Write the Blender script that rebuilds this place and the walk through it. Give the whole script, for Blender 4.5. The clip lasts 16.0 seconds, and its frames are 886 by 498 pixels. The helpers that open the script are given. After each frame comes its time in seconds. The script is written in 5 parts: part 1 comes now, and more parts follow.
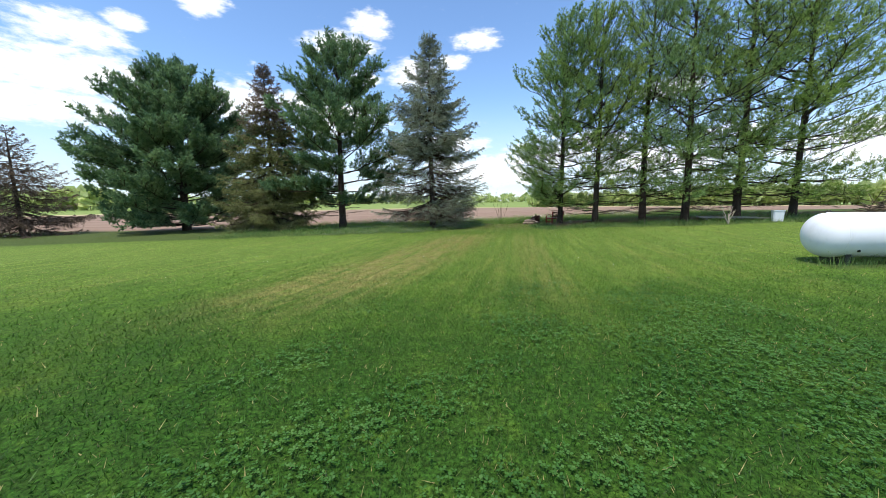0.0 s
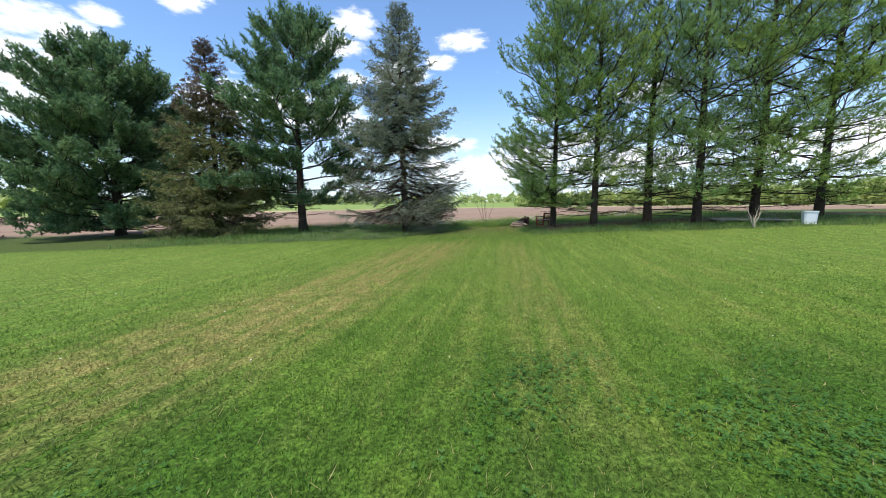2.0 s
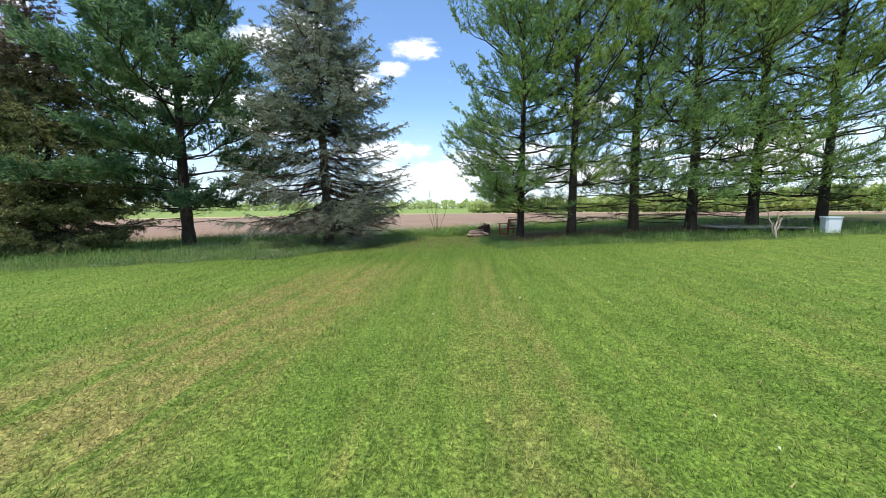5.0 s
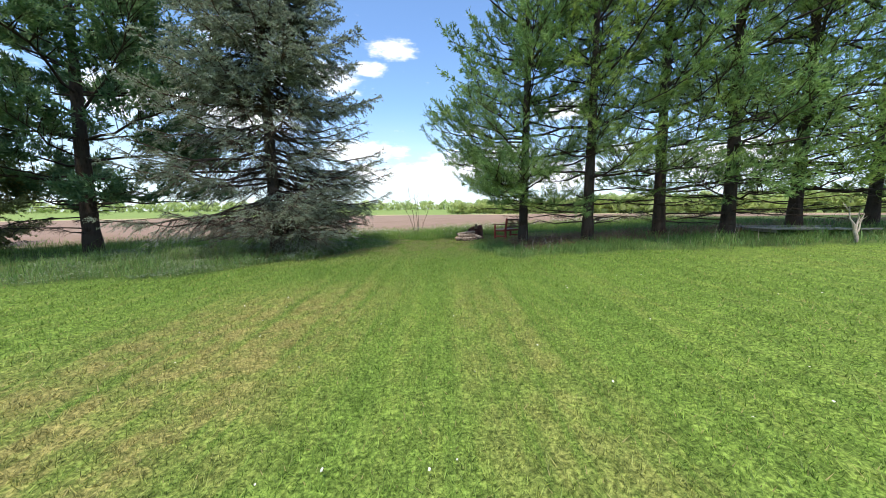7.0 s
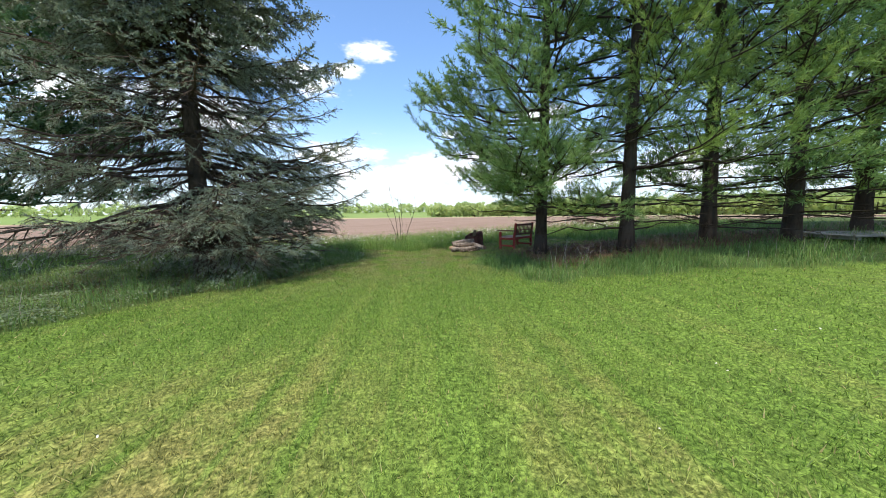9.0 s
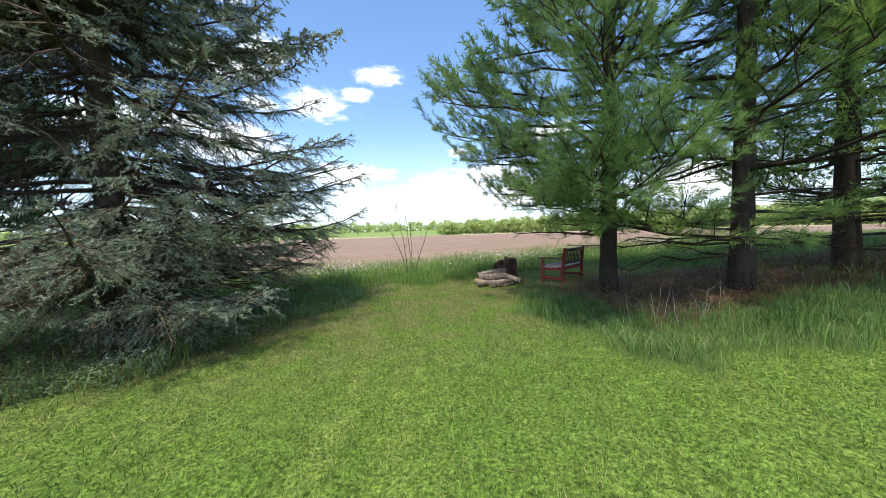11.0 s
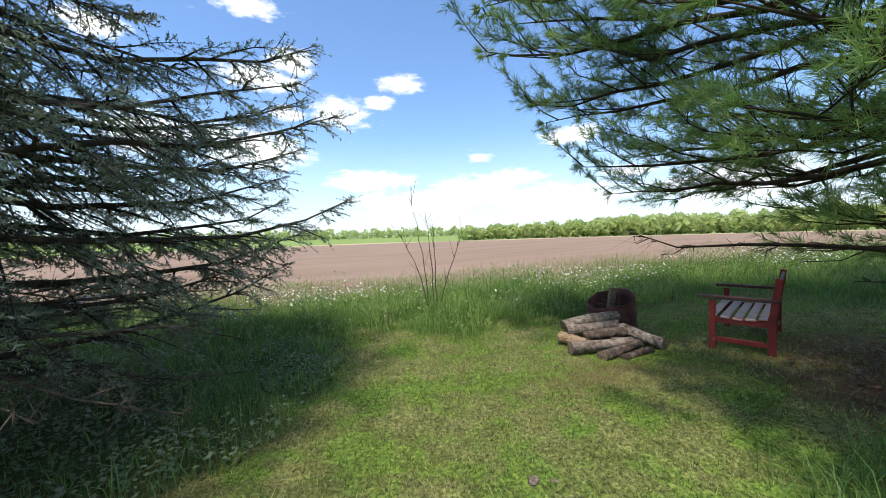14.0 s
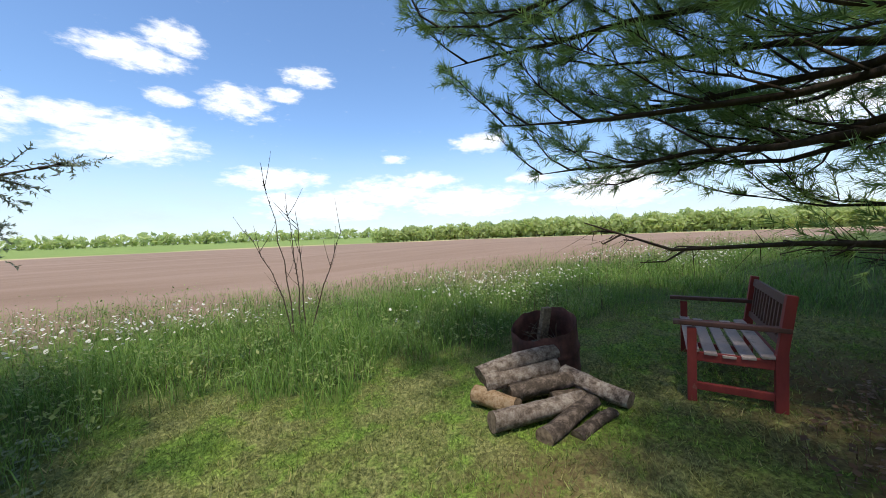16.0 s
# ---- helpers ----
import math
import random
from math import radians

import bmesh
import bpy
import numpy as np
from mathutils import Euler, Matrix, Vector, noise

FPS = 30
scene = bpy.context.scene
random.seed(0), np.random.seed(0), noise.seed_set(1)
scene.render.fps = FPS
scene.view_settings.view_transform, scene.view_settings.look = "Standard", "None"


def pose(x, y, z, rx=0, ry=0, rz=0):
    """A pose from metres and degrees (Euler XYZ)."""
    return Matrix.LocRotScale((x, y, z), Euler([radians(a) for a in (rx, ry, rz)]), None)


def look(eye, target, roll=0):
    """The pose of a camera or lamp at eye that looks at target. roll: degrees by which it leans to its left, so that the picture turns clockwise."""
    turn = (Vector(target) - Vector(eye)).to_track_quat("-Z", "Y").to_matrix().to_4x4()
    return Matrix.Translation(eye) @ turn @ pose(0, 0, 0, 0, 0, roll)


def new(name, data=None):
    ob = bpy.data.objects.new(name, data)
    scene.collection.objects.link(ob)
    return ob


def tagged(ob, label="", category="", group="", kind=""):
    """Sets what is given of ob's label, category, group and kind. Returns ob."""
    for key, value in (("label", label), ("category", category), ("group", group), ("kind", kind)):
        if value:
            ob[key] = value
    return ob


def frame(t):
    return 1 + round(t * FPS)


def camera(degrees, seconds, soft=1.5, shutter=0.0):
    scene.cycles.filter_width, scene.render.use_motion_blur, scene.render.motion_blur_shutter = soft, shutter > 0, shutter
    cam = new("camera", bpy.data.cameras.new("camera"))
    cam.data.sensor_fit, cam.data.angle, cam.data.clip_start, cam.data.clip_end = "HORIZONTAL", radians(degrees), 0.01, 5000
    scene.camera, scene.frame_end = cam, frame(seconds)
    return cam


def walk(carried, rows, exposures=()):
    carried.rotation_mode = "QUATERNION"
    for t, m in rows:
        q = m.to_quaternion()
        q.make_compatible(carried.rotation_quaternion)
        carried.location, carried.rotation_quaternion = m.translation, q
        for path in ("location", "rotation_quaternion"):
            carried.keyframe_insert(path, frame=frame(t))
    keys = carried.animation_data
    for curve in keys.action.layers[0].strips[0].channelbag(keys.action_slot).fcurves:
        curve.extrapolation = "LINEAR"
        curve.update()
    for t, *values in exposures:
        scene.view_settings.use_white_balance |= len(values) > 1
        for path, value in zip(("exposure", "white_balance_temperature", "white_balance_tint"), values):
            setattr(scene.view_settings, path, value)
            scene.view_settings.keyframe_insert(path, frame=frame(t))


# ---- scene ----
# ---- camera and walk ----
cam = camera(103.86, 16.0, 0.8)
# seconds, place, then turn about x, y and z in degrees
ROWS = [
    (0, 0.009, 0.004, 1.625, 82.55, 0.77, -0.35),
    (0.5, 0.160, 0.889, 1.603, 82.57, 0.82, -1.27),
    (1, 0.332, 1.712, 1.621, 82.37, 0.92, -1.32),
    (1.5, 0.551, 2.553, 1.604, 82.51, 0.92, -1.53),
    (2, 0.758, 3.429, 1.610, 82.56, 0.85, -2.50),
    (2.5, 0.972, 4.255, 1.623, 82.61, 0.75, -4.43),
    (3, 1.205, 5.070, 1.596, 82.75, 0.82, -5.95),
    (3.5, 1.426, 5.831, 1.617, 82.83, 0.80, -7.65),
    (4, 1.579, 6.625, 1.603, 83.06, 0.76, -8.28),
    (6.5, 2.013, 10.630, 1.311, 83.74, 0.58, -12.62),
    (7, 2.142, 11.468, 1.317, 83.66, 0.56, -13.45),
    (7.5, 2.254, 12.275, 1.316, 83.71, 0.56, -15.83),
    (8, 2.304, 13.054, 1.310, 83.83, 0.55, -16.94),
    (8.5, 2.404, 13.823, 1.308, 83.77, 0.69, -16.79),
    (9, 2.459, 14.555, 1.329, 84.07, 0.70, -16.90),
    (11.5, 3.104, 18.047, 1.493, 87.46, 1.93, -14.70),
    (12, 3.217, 18.787, 1.496, 87.68, 1.83, -14.12),
    (12.5, 3.347, 19.499, 1.518, 87.68, 1.79, -13.53),
    (13, 3.457, 20.211, 1.543, 87.71, 1.73, -12.43),
    (13.5, 3.527, 20.885, 1.559, 87.54, 1.60, -12.06),
    (14, 3.670, 21.566, 1.535, 87.93, 1.87, -11.94),
    (14.5, 3.782, 22.222, 1.505, 88.21, 2.19, -11.81),
    (15, 4.038, 22.674, 1.519, 88.21, 2.46, -12.87),
    (15.5, 4.405, 23.062, 1.481, 87.83, 2.40, -20.83),
    (16, 4.675, 23.283, 1.479, 87.78, 2.18, -25.86),
]
walk(cam, [(t, pose(x, y, z, rx, ry, rz)) for t, x, y, z, rx, ry, rz in ROWS], [(0.0, 0.5), (3.5, 0.55), (9.0, 0.7), (12.0, 0.75), (13.3, 0.8), (14.5, 0.44), (15.3, 0.36), (16.0, 0.38)])

# ---- world, sun ----
SUN_AZ, SUN_EL = radians(-148), radians(69)   # where the sun stands: azimuth from +y towards +x
sun_dir = Vector((math.sin(SUN_AZ) * math.cos(SUN_EL), math.cos(SUN_AZ) * math.cos(SUN_EL), math.sin(SUN_EL)))
sun_lamp = bpy.data.lights.new("sun", "SUN")
sun_lamp.energy, sun_lamp.angle, sun_lamp.color = 3.3, radians(3.0), (1.0, 0.93, 0.8)
sun = new("sun", sun_lamp)
sun.matrix_world = look(sun_dir * 60, (0, 0, 0))

# azimuth, elevation, half width, half height of each cloud, in degrees
CLOUDS = [
    (-15.5, 13.0, 6.5, 2.6), (-20.5, 14.8, 4.0, 1.3), (-3.5, 19.0, 4.0, 2.0), (-15.0, 22.5, 5.0, 1.5), (-11.5, 18.5, 2.4, 0.9),
    (32.0, 14.5, 4.2, 1.3), (0.5, 9.2, 6.5, 1.5), (18.5, 12.4, 2.0, 0.7), (40.0, 8.6, 3.4, 0.8), (-28.0, 14.0, 4.5, 2.6),
    (16.5, 7.2, 6.0, 2.2), (1.0, 6.2, 3.0, 1.0), (2.6, 20.8, 2.2, 0.9), (-46.0, 14.5, 9.0, 2.6), (-44.5, 18.8, 4.5, 1.6),
    (-40.0, 20.8, 1.8, 0.9), (-32.0, 24.5, 3.0, 1.2), (-10.5, 25.0, 3.0, 1.6), (6.0, 23.4, 3.4, 1.2), (-29.5, 13.5, 2.6, 2.2),
    (-48.0, 11.0, 8.0, 2.0), (-16.0, 30.5, 3.5, 1.3), (30.0, 5.5, 9.0, 2.2), (8.0, 5.0, 9.0, 2.0), (52.0, 6.0, 8.0, 2.4), (24.0, 9.0, 4.0, 1.2),
    (-75.0, 14.0, 10.0, 3.0), (80.0, 13.0, 12.0, 3.0), (120.0, 16.0, 14.0, 4.0), (170.0, 14.0, 12.0, 3.0), (-130.0, 15.0, 14.0, 4.0),
    # high clouds out of view, added to brighten the fill light
    (0.0, 48.0, 16.0, 7.0), (60.0, 50.0, 18.0, 8.0), (-60.0, 46.0, 14.0, 6.0), (130.0, 55.0, 22.0, 9.0), (-130.0, 40.0, 16.0, 7.0), (178.0, 40.0, 20.0, 6.0), (20.0, 70.0, 40.0, 7.0), (-110.0, 68.0, 36.0, 6.0),
]


def math_node(nt, op, a, b=None, c=None):
    n = nt.nodes.new("ShaderNodeMath")
    n.operation = op
    for i, v in enumerate((a, b, c)):
        if v is None:
            continue
        if isinstance(v, (int, float)):
            n.inputs[i].default_value = v
        else:
            nt.links.new(v, n.inputs[i])
    return n.outputs[0]


def mixed(nt, fac, a, b, mode="MIX"):
    m = nt.nodes.new("ShaderNodeMix")
    m.data_type, m.blend_type = "RGBA", mode
    for sock, v in (("Factor", fac), ("A", a), ("B", b)):
        if isinstance(v, (int, float)):
            m.inputs[sock].default_value = v
        elif isinstance(v, tuple):
            m.inputs[sock].default_value = (*v, 1)
        else:
            nt.links.new(v, m.inputs[sock])
    return m.outputs["Result"]


def build_world():
    w = bpy.data.worlds.new("sky_world")
    w.use_nodes = True
    scene.world = w
    nt = w.node_tree
    nt.nodes.clear()
    out = nt.nodes.new("ShaderNodeOutputWorld")
    bg = nt.nodes.new("ShaderNodeBackground")
    bg.inputs[1].default_value = 0.15
    sky = nt.nodes.new("ShaderNodeTexSky")
    sky.sky_type, sky.sun_disc = "NISHITA", False
    sky.sun_elevation, sky.sun_rotation = SUN_EL, SUN_AZ
    sky.air_density, sky.dust_density, sky.ozone_density = 1.0, 0.2, 3.2
    tc = nt.nodes.new("ShaderNodeTexCoord")
    sep = nt.nodes.new("ShaderNodeSeparateXYZ")
    nt.links.new(tc.outputs["Generated"], sep.inputs[0])
    az = math_node(nt, "MULTIPLY", math_node(nt, "ARCTAN2", sep.outputs[0], sep.outputs[1]), 180 / math.pi)
    el = math_node(nt, "MULTIPLY", math_node(nt, "ARCSINE", sep.outputs[2]), 180 / math.pi)
    # ragged edges: the two angles are shifted by noise
    com = nt.nodes.new("ShaderNodeCombineXYZ")
    nt.links.new(az, com.inputs[0])
    nt.links.new(el, com.inputs[1])

    def fbm(scale_x, scale_y, detail, offset):
        mp = nt.nodes.new("ShaderNodeMapping")
        mp.inputs["Scale"].default_value = (scale_x, scale_y, 1)
        mp.inputs["Location"].default_value = (offset, offset * 0.7, 0)
        nt.links.new(com.outputs[0], mp.inputs[0])
        nz = nt.nodes.new("ShaderNodeTexNoise")
        nz.inputs["Scale"].default_value = 1.0
        nz.inputs["Detail"].default_value = detail
        nz.inputs["Roughness"].default_value = 0.6
        nt.links.new(mp.outputs[0], nz.inputs[0])
        return nz.outputs[0]
    rough1 = fbm(0.16, 0.45, 6, 0.0)
    rough2 = fbm(0.5, 1.2, 6, 11.0)
    field = None
    for ca, ce, hw, hh in CLOUDS:
        dx = math_node(nt, "MULTIPLY", math_node(nt, "SUBTRACT", az, ca), 1.0 / hw)
        dy = math_node(nt, "MULTIPLY", math_node(nt, "SUBTRACT", el, ce), 1.0 / hh)
        d2 = math_node(nt, "ADD", math_node(nt, "MULTIPLY", dx, dx), math_node(nt, "MULTIPLY", dy, dy))
        f = math_node(nt, "SUBTRACT", 1.0, d2)
        field = f if field is None else math_node(nt, "MAXIMUM", field, f)
    field = math_node(nt, "MAXIMUM", field, -1.3)
    edge = math_node(nt, "ADD", math_node(nt, "MULTIPLY", math_node(nt, "SUBTRACT", rough1, 0.5), 2.6),
                     math_node(nt, "MULTIPLY", math_node(nt, "SUBTRACT", rough2, 0.5), 3.4))
    dens = math_node(nt, "ADD", field, edge)
    mr = nt.nodes.new("ShaderNodeMapRange")
    mr.interpolation_type = "SMOOTHSTEP"
    mr.inputs["From Min"].default_value, mr.inputs["From Max"].default_value = -0.75, 1.15
    nt.links.new(dens, mr.inputs["Value"])
    # thin white veil near the horizon
    veil = nt.nodes.new("ShaderNodeMapRange")
    veil.interpolation_type = "SMOOTHSTEP"
    veil.inputs["From Min"].default_value, veil.inputs["From Max"].default_value = 17.0, 0.5
    veil.inputs["To Min"].default_value, veil.inputs["To Max"].default_value = 0.0, 0.75
    nt.links.new(el, veil.inputs["Value"])
    thin = math_node(nt, "MINIMUM", math_node(nt, "MULTIPLY", veil.outputs[0], math_node(nt, "ADD", 0.45, math_node(nt, "MULTIPLY", rough1, 0.9))), 1.0)
    tint = nt.nodes.new("ShaderNodeMix")
    tint.data_type, tint.blend_type = "RGBA", "MULTIPLY"
    tint.inputs["Factor"].default_value = 1.0
    tint.inputs["B"].default_value = (0.95, 1.05, 1.14, 1)
    nt.links.new(sky.outputs[0], tint.inputs["A"])
    hazed = mixed(nt, thin, tint.outputs["Result"], (3.8, 4.3, 5.0))
    nt.links.new(mixed(nt, mr.outputs[0], hazed, (6.3, 6.4, 6.6)), bg.inputs[0])
    nt.links.new(bg.outputs[0], out.inputs[0])


build_world()


# ---- materials ----
def material(name):
    m = bpy.data.materials.new(name)
    m.use_nodes = True
    nt = m.node_tree
    nt.nodes.clear()
    out = nt.nodes.new("ShaderNodeOutputMaterial")
    return m, nt, out


def ramp(nt, fac, stops):
    r = nt.nodes.new("ShaderNodeValToRGB")
    while len(r.color_ramp.elements) < len(stops):
        r.color_ramp.elements.new(0.5)
    for e, (p, c) in zip(r.color_ramp.elements, stops):
        e.position, e.color = p, (*c, 1)
    nt.links.new(fac, r.inputs[0])
    return r.outputs[0]


def noise_of(nt, vec, scale, detail=3, rough=0.55, stretch=(1, 1, 1)):
    mp = nt.nodes.new("ShaderNodeMapping")
    mp.inputs["Scale"].default_value = stretch
    nt.links.new(vec, mp.inputs[0])
    n = nt.nodes.new("ShaderNodeTexNoise")
    n.inputs["Scale"].default_value, n.inputs["Detail"].default_value, n.inputs["Roughness"].default_value = scale, detail, rough
    nt.links.new(mp.outputs[0], n.inputs[0])
    return n.outputs[0]


def step(nt, v, lo, hi):
    r = nt.nodes.new("ShaderNodeMapRange")
    r.interpolation_type = "SMOOTHSTEP"
    r.inputs["From Min"].default_value, r.inputs["From Max"].default_value = lo, hi
    nt.links.new(v, r.inputs["Value"])
    return r.outputs[0]


def world_pos(nt):
    return nt.nodes.new("ShaderNodeNewGeometry").outputs["Position"]


def island(nt):
    return nt.nodes.new("ShaderNodeNewGeometry").outputs["Random Per Island"]


def principled(nt, out, color, rough=0.8, bump=None, strength=0.3, dist=0.01, metal=0.0, spec=0.3):
    b = nt.nodes.new("ShaderNodeBsdfPrincipled")
    if isinstance(color, tuple):
        b.inputs["Base Color"].default_value = (*color, 1)
    else:
        nt.links.new(color, b.inputs["Base Color"])
    if isinstance(rough, (int, float)):
        b.inputs["Roughness"].default_value = rough
    else:
        nt.links.new(rough, b.inputs["Roughness"])
    b.inputs["Metallic"].default_value = metal
    b.inputs["Specular IOR Level"].default_value = spec
    if bump is not None:
        bp = nt.nodes.new("ShaderNodeBump")
        bp.inputs["Strength"].default_value, bp.inputs["Distance"].default_value = strength, dist
        nt.links.new(bump, bp.inputs["Height"])
        nt.links.new(bp.outputs[0], b.inputs["Normal"])
    nt.links.new(b.outputs[0], out.inputs[0])
    return b


def leaf_shader(nt, out, color, through_amount=0.35, rough=0.55):
    d = nt.nodes.new("ShaderNodeBsdfPrincipled")
    d.inputs["Roughness"].default_value = rough
    d.inputs["Specular IOR Level"].default_value = 0.25
    tr = nt.nodes.new("ShaderNodeBsdfTranslucent")
    for n, s in ((d, "Base Color"), (tr, "Color")):
        nt.links.new(color, n.inputs[s])
    mx = nt.nodes.new("ShaderNodeMixShader")
    mx.inputs[0].default_value = through_amount
    nt.links.new(d.outputs[0], mx.inputs[1])
    nt.links.new(tr.outputs[0], mx.inputs[2])
    nt.links.new(mx.outputs[0], out.inputs[0])


def needle_material(name, dark, mid, light, through_amount=0.35):
    """Needles and leaves: each one its own shade, whole sprays lighter or darker, in the colours given."""
    m, nt, out = material(name)
    p = world_pos(nt)
    big = noise_of(nt, p, 1.1, 3)
    f = math_node(nt, "ADD", math_node(nt, "MULTIPLY", island(nt), 0.45), math_node(nt, "MULTIPLY", step(nt, big, 0.3, 0.7), 0.55))
    c = ramp(nt, f, [(0.1, dark), (0.5, mid), (0.95, light)])
    leaf_shader(nt, out, c, through_amount)
    return m


def bark_material(name, a, b):
    m, nt, out = material(name)
    p = world_pos(nt)
    n1 = noise_of(nt, p, 14, 5, 0.65, (1, 1, 0.25))
    n2 = noise_of(nt, p, 3, 3)
    c = mixed(nt, step(nt, n2, 0.35, 0.7), ramp(nt, n1, [(0.3, a), (0.7, b)]), (0.058, 0.048, 0.038))
    principled(nt, out, c, 0.95, n1, 0.9, 0.03, spec=0.1)
    return m


PINE = needle_material("pine_needles", (0.095, 0.18, 0.06), (0.21, 0.34, 0.105), (0.35, 0.48, 0.155), 0.42)
PINE_BRIGHT = needle_material("pine_needles_new", (0.11, 0.195, 0.05), (0.25, 0.37, 0.085), (0.4, 0.51, 0.125), 0.44)
PINE_DEEP = needle_material("pine_needles_deep", (0.06, 0.125, 0.06), (0.145, 0.25, 0.11), (0.28, 0.4, 0.18), 0.38)
SPRUCE = needle_material("spruce_needles", (0.13, 0.16, 0.105), (0.28, 0.32, 0.225), (0.44, 0.49, 0.36), 0.25)
SPRUCE_OLIVE = needle_material("spruce_needles_olive", (0.09, 0.11, 0.04), (0.2, 0.22, 0.08), (0.32, 0.34, 0.13), 0.3)
SPRUCE_BROWN = needle_material("spruce_needles_dry", (0.09, 0.065, 0.05), (0.17, 0.125, 0.09), (0.27, 0.2, 0.15), 0.2)
BARK = bark_material("pine_bark", (0.022, 0.016, 0.012), (0.085, 0.06, 0.045))
BARK_SPRUCE = bark_material("spruce_bark", (0.05, 0.035, 0.027), (0.17, 0.122, 0.092))
DEADWOOD = bark_material("dead_twig", (0.095, 0.068, 0.05), (0.29, 0.22, 0.155))


# ---- ground ----
def smooth(v, lo, hi):
    u = np.clip((np.asarray(v, float) - lo) / (hi - lo), 0, 1)
    return u * u * (3 - 2 * u)


def ground_z(x, y):
    """The height of the ground: nearly level lawn, rising gently to one side, the field falling away."""
    x, y = np.asarray(x, float), np.asarray(y, float)
    near = 1 - smooth(np.hypot(x, y - 15), 40, 90)
    z = near * (0.038 * np.clip(x - 5, 0, 18) + 0.02 * np.clip(x + 3, -22, 0))
    z = z - 0.1 * np.exp(-((y - 11.5) / 4.5) ** 2) * np.exp(-((x - 1.5) / 6) ** 2)
    z = z + 0.10 * np.exp(-((y - 22.5) / 2.2) ** 2) * smooth(x, 6.0, 8.5) * near
    r = np.hypot(x, y)
    z = z - 0.95 * smooth(r, 34, 200) + 0.012 * np.clip(r - 230, 0, 500)
    z = z + 0.025 * np.sin(x * 0.9 + 1.3 * np.sin(y * 0.35)) * np.cos(y * 0.7 + 0.5) * near
    return z


def left_edge(x):
    """y where the rough grass under the spruces begins, by x."""
    return np.interp(x, [-60, -20, -8, -1.2, -0.2, 0.8, 1.6, 2.9, 3.3, 3.4], [19.0, 19.6, 19.7, 19.6, 21.0, 21.8, 22.8, 24.5, 25.6, 28])


def right_edge(x):
    return np.interp(x, [5.3, 5.5, 6.3, 8.0, 11.6, 15, 20, 60], [24.0, 20.6, 19.8, 19.6, 18.6, 17.3, 16.6, 15])


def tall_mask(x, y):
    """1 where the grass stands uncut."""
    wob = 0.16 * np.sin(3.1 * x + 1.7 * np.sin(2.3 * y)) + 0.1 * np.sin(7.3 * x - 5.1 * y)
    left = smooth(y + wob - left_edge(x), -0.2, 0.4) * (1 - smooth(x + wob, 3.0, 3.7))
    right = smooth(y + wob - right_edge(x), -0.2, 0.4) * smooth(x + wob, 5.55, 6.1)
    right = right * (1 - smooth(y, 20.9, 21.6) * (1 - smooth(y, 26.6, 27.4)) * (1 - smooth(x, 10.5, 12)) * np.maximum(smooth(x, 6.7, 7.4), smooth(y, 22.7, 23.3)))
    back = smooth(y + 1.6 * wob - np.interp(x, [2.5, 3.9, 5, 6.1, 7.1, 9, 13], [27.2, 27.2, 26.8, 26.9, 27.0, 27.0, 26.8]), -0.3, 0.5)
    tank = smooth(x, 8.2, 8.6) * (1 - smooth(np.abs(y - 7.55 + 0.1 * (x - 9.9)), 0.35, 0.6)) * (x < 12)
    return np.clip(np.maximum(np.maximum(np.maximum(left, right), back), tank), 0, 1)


def duff_mask(x, y):
    """1 on the bare needle litter under the pines."""
    a = smooth(x, 6.8, 7.5) * smooth(y, 20.7, 21.5) * (1 - smooth(y, 23.6, 24.6)) * (1 - smooth(x, 13, 22) * 0.4)
    b = np.exp(-(((x + 0.6) / 3.0) ** 2 + ((y - 23.4) / 1.6) ** 2) * 1.2)
    c = np.exp(-(((x - 5.9) / 0.8) ** 2 + ((y - 24.75) / 0.3) ** 2)) * 0.7
    c = c + np.exp(-(((x - 8.6) / 1.2) ** 2 + ((y - 24.2) / 0.8) ** 2)) * 0.8
    return np.clip(np.maximum(np.maximum(a, b * 0.9), c), 0, 1)


def np_mesh(name, verts, faces, smooth_shade=False):
    """A mesh from arrays: verts (n, 3) and faces (m, 3) or (m, 4)."""
    me = bpy.data.meshes.new(name)
    verts, faces = np.asarray(verts, np.float32), np.asarray(faces, np.int32)
    n, k = faces.shape
    me.vertices.add(len(verts))
    me.vertices.foreach_set("co", verts.ravel())
    me.loops.add(n * k)
    me.loops.foreach_set("vertex_index", faces.ravel())
    me.polygons.add(n)
    me.polygons.foreach_set("loop_start", np.arange(0, n * k, k, dtype=np.int32))
    me.update(calc_edges=True)
    if smooth_shade:
        me.shade_smooth()
    return me


def np_thing(name, verts, faces, mat, parent=None, label="", smooth_shade=False):
    me = np_mesh(name, verts, faces, smooth_shade)
    me.materials.append(mat)
    ob = new(name, me)
    ob.parent = parent
    return tagged(ob, label)


def part(name, bm, mat, parent=None, label=""):
    """Links a bmesh as one mesh object, under a thing or part where one is given."""
    me = bpy.data.meshes.new(name)
    bm.normal_update()
    bm.to_mesh(me)
    bm.free()
    me.materials.append(mat)
    ob = new(name, me)
    ob.parent = parent
    return tagged(ob, label)


def base(name, x, y, z=None, rz=0.0):
    """An Empty at a thing's foot."""
    ob = new(name)
    ob.matrix_basis = pose(x, y, float(ground_z(x, y)) if z is None else z, 0, 0, rz)
    return ob


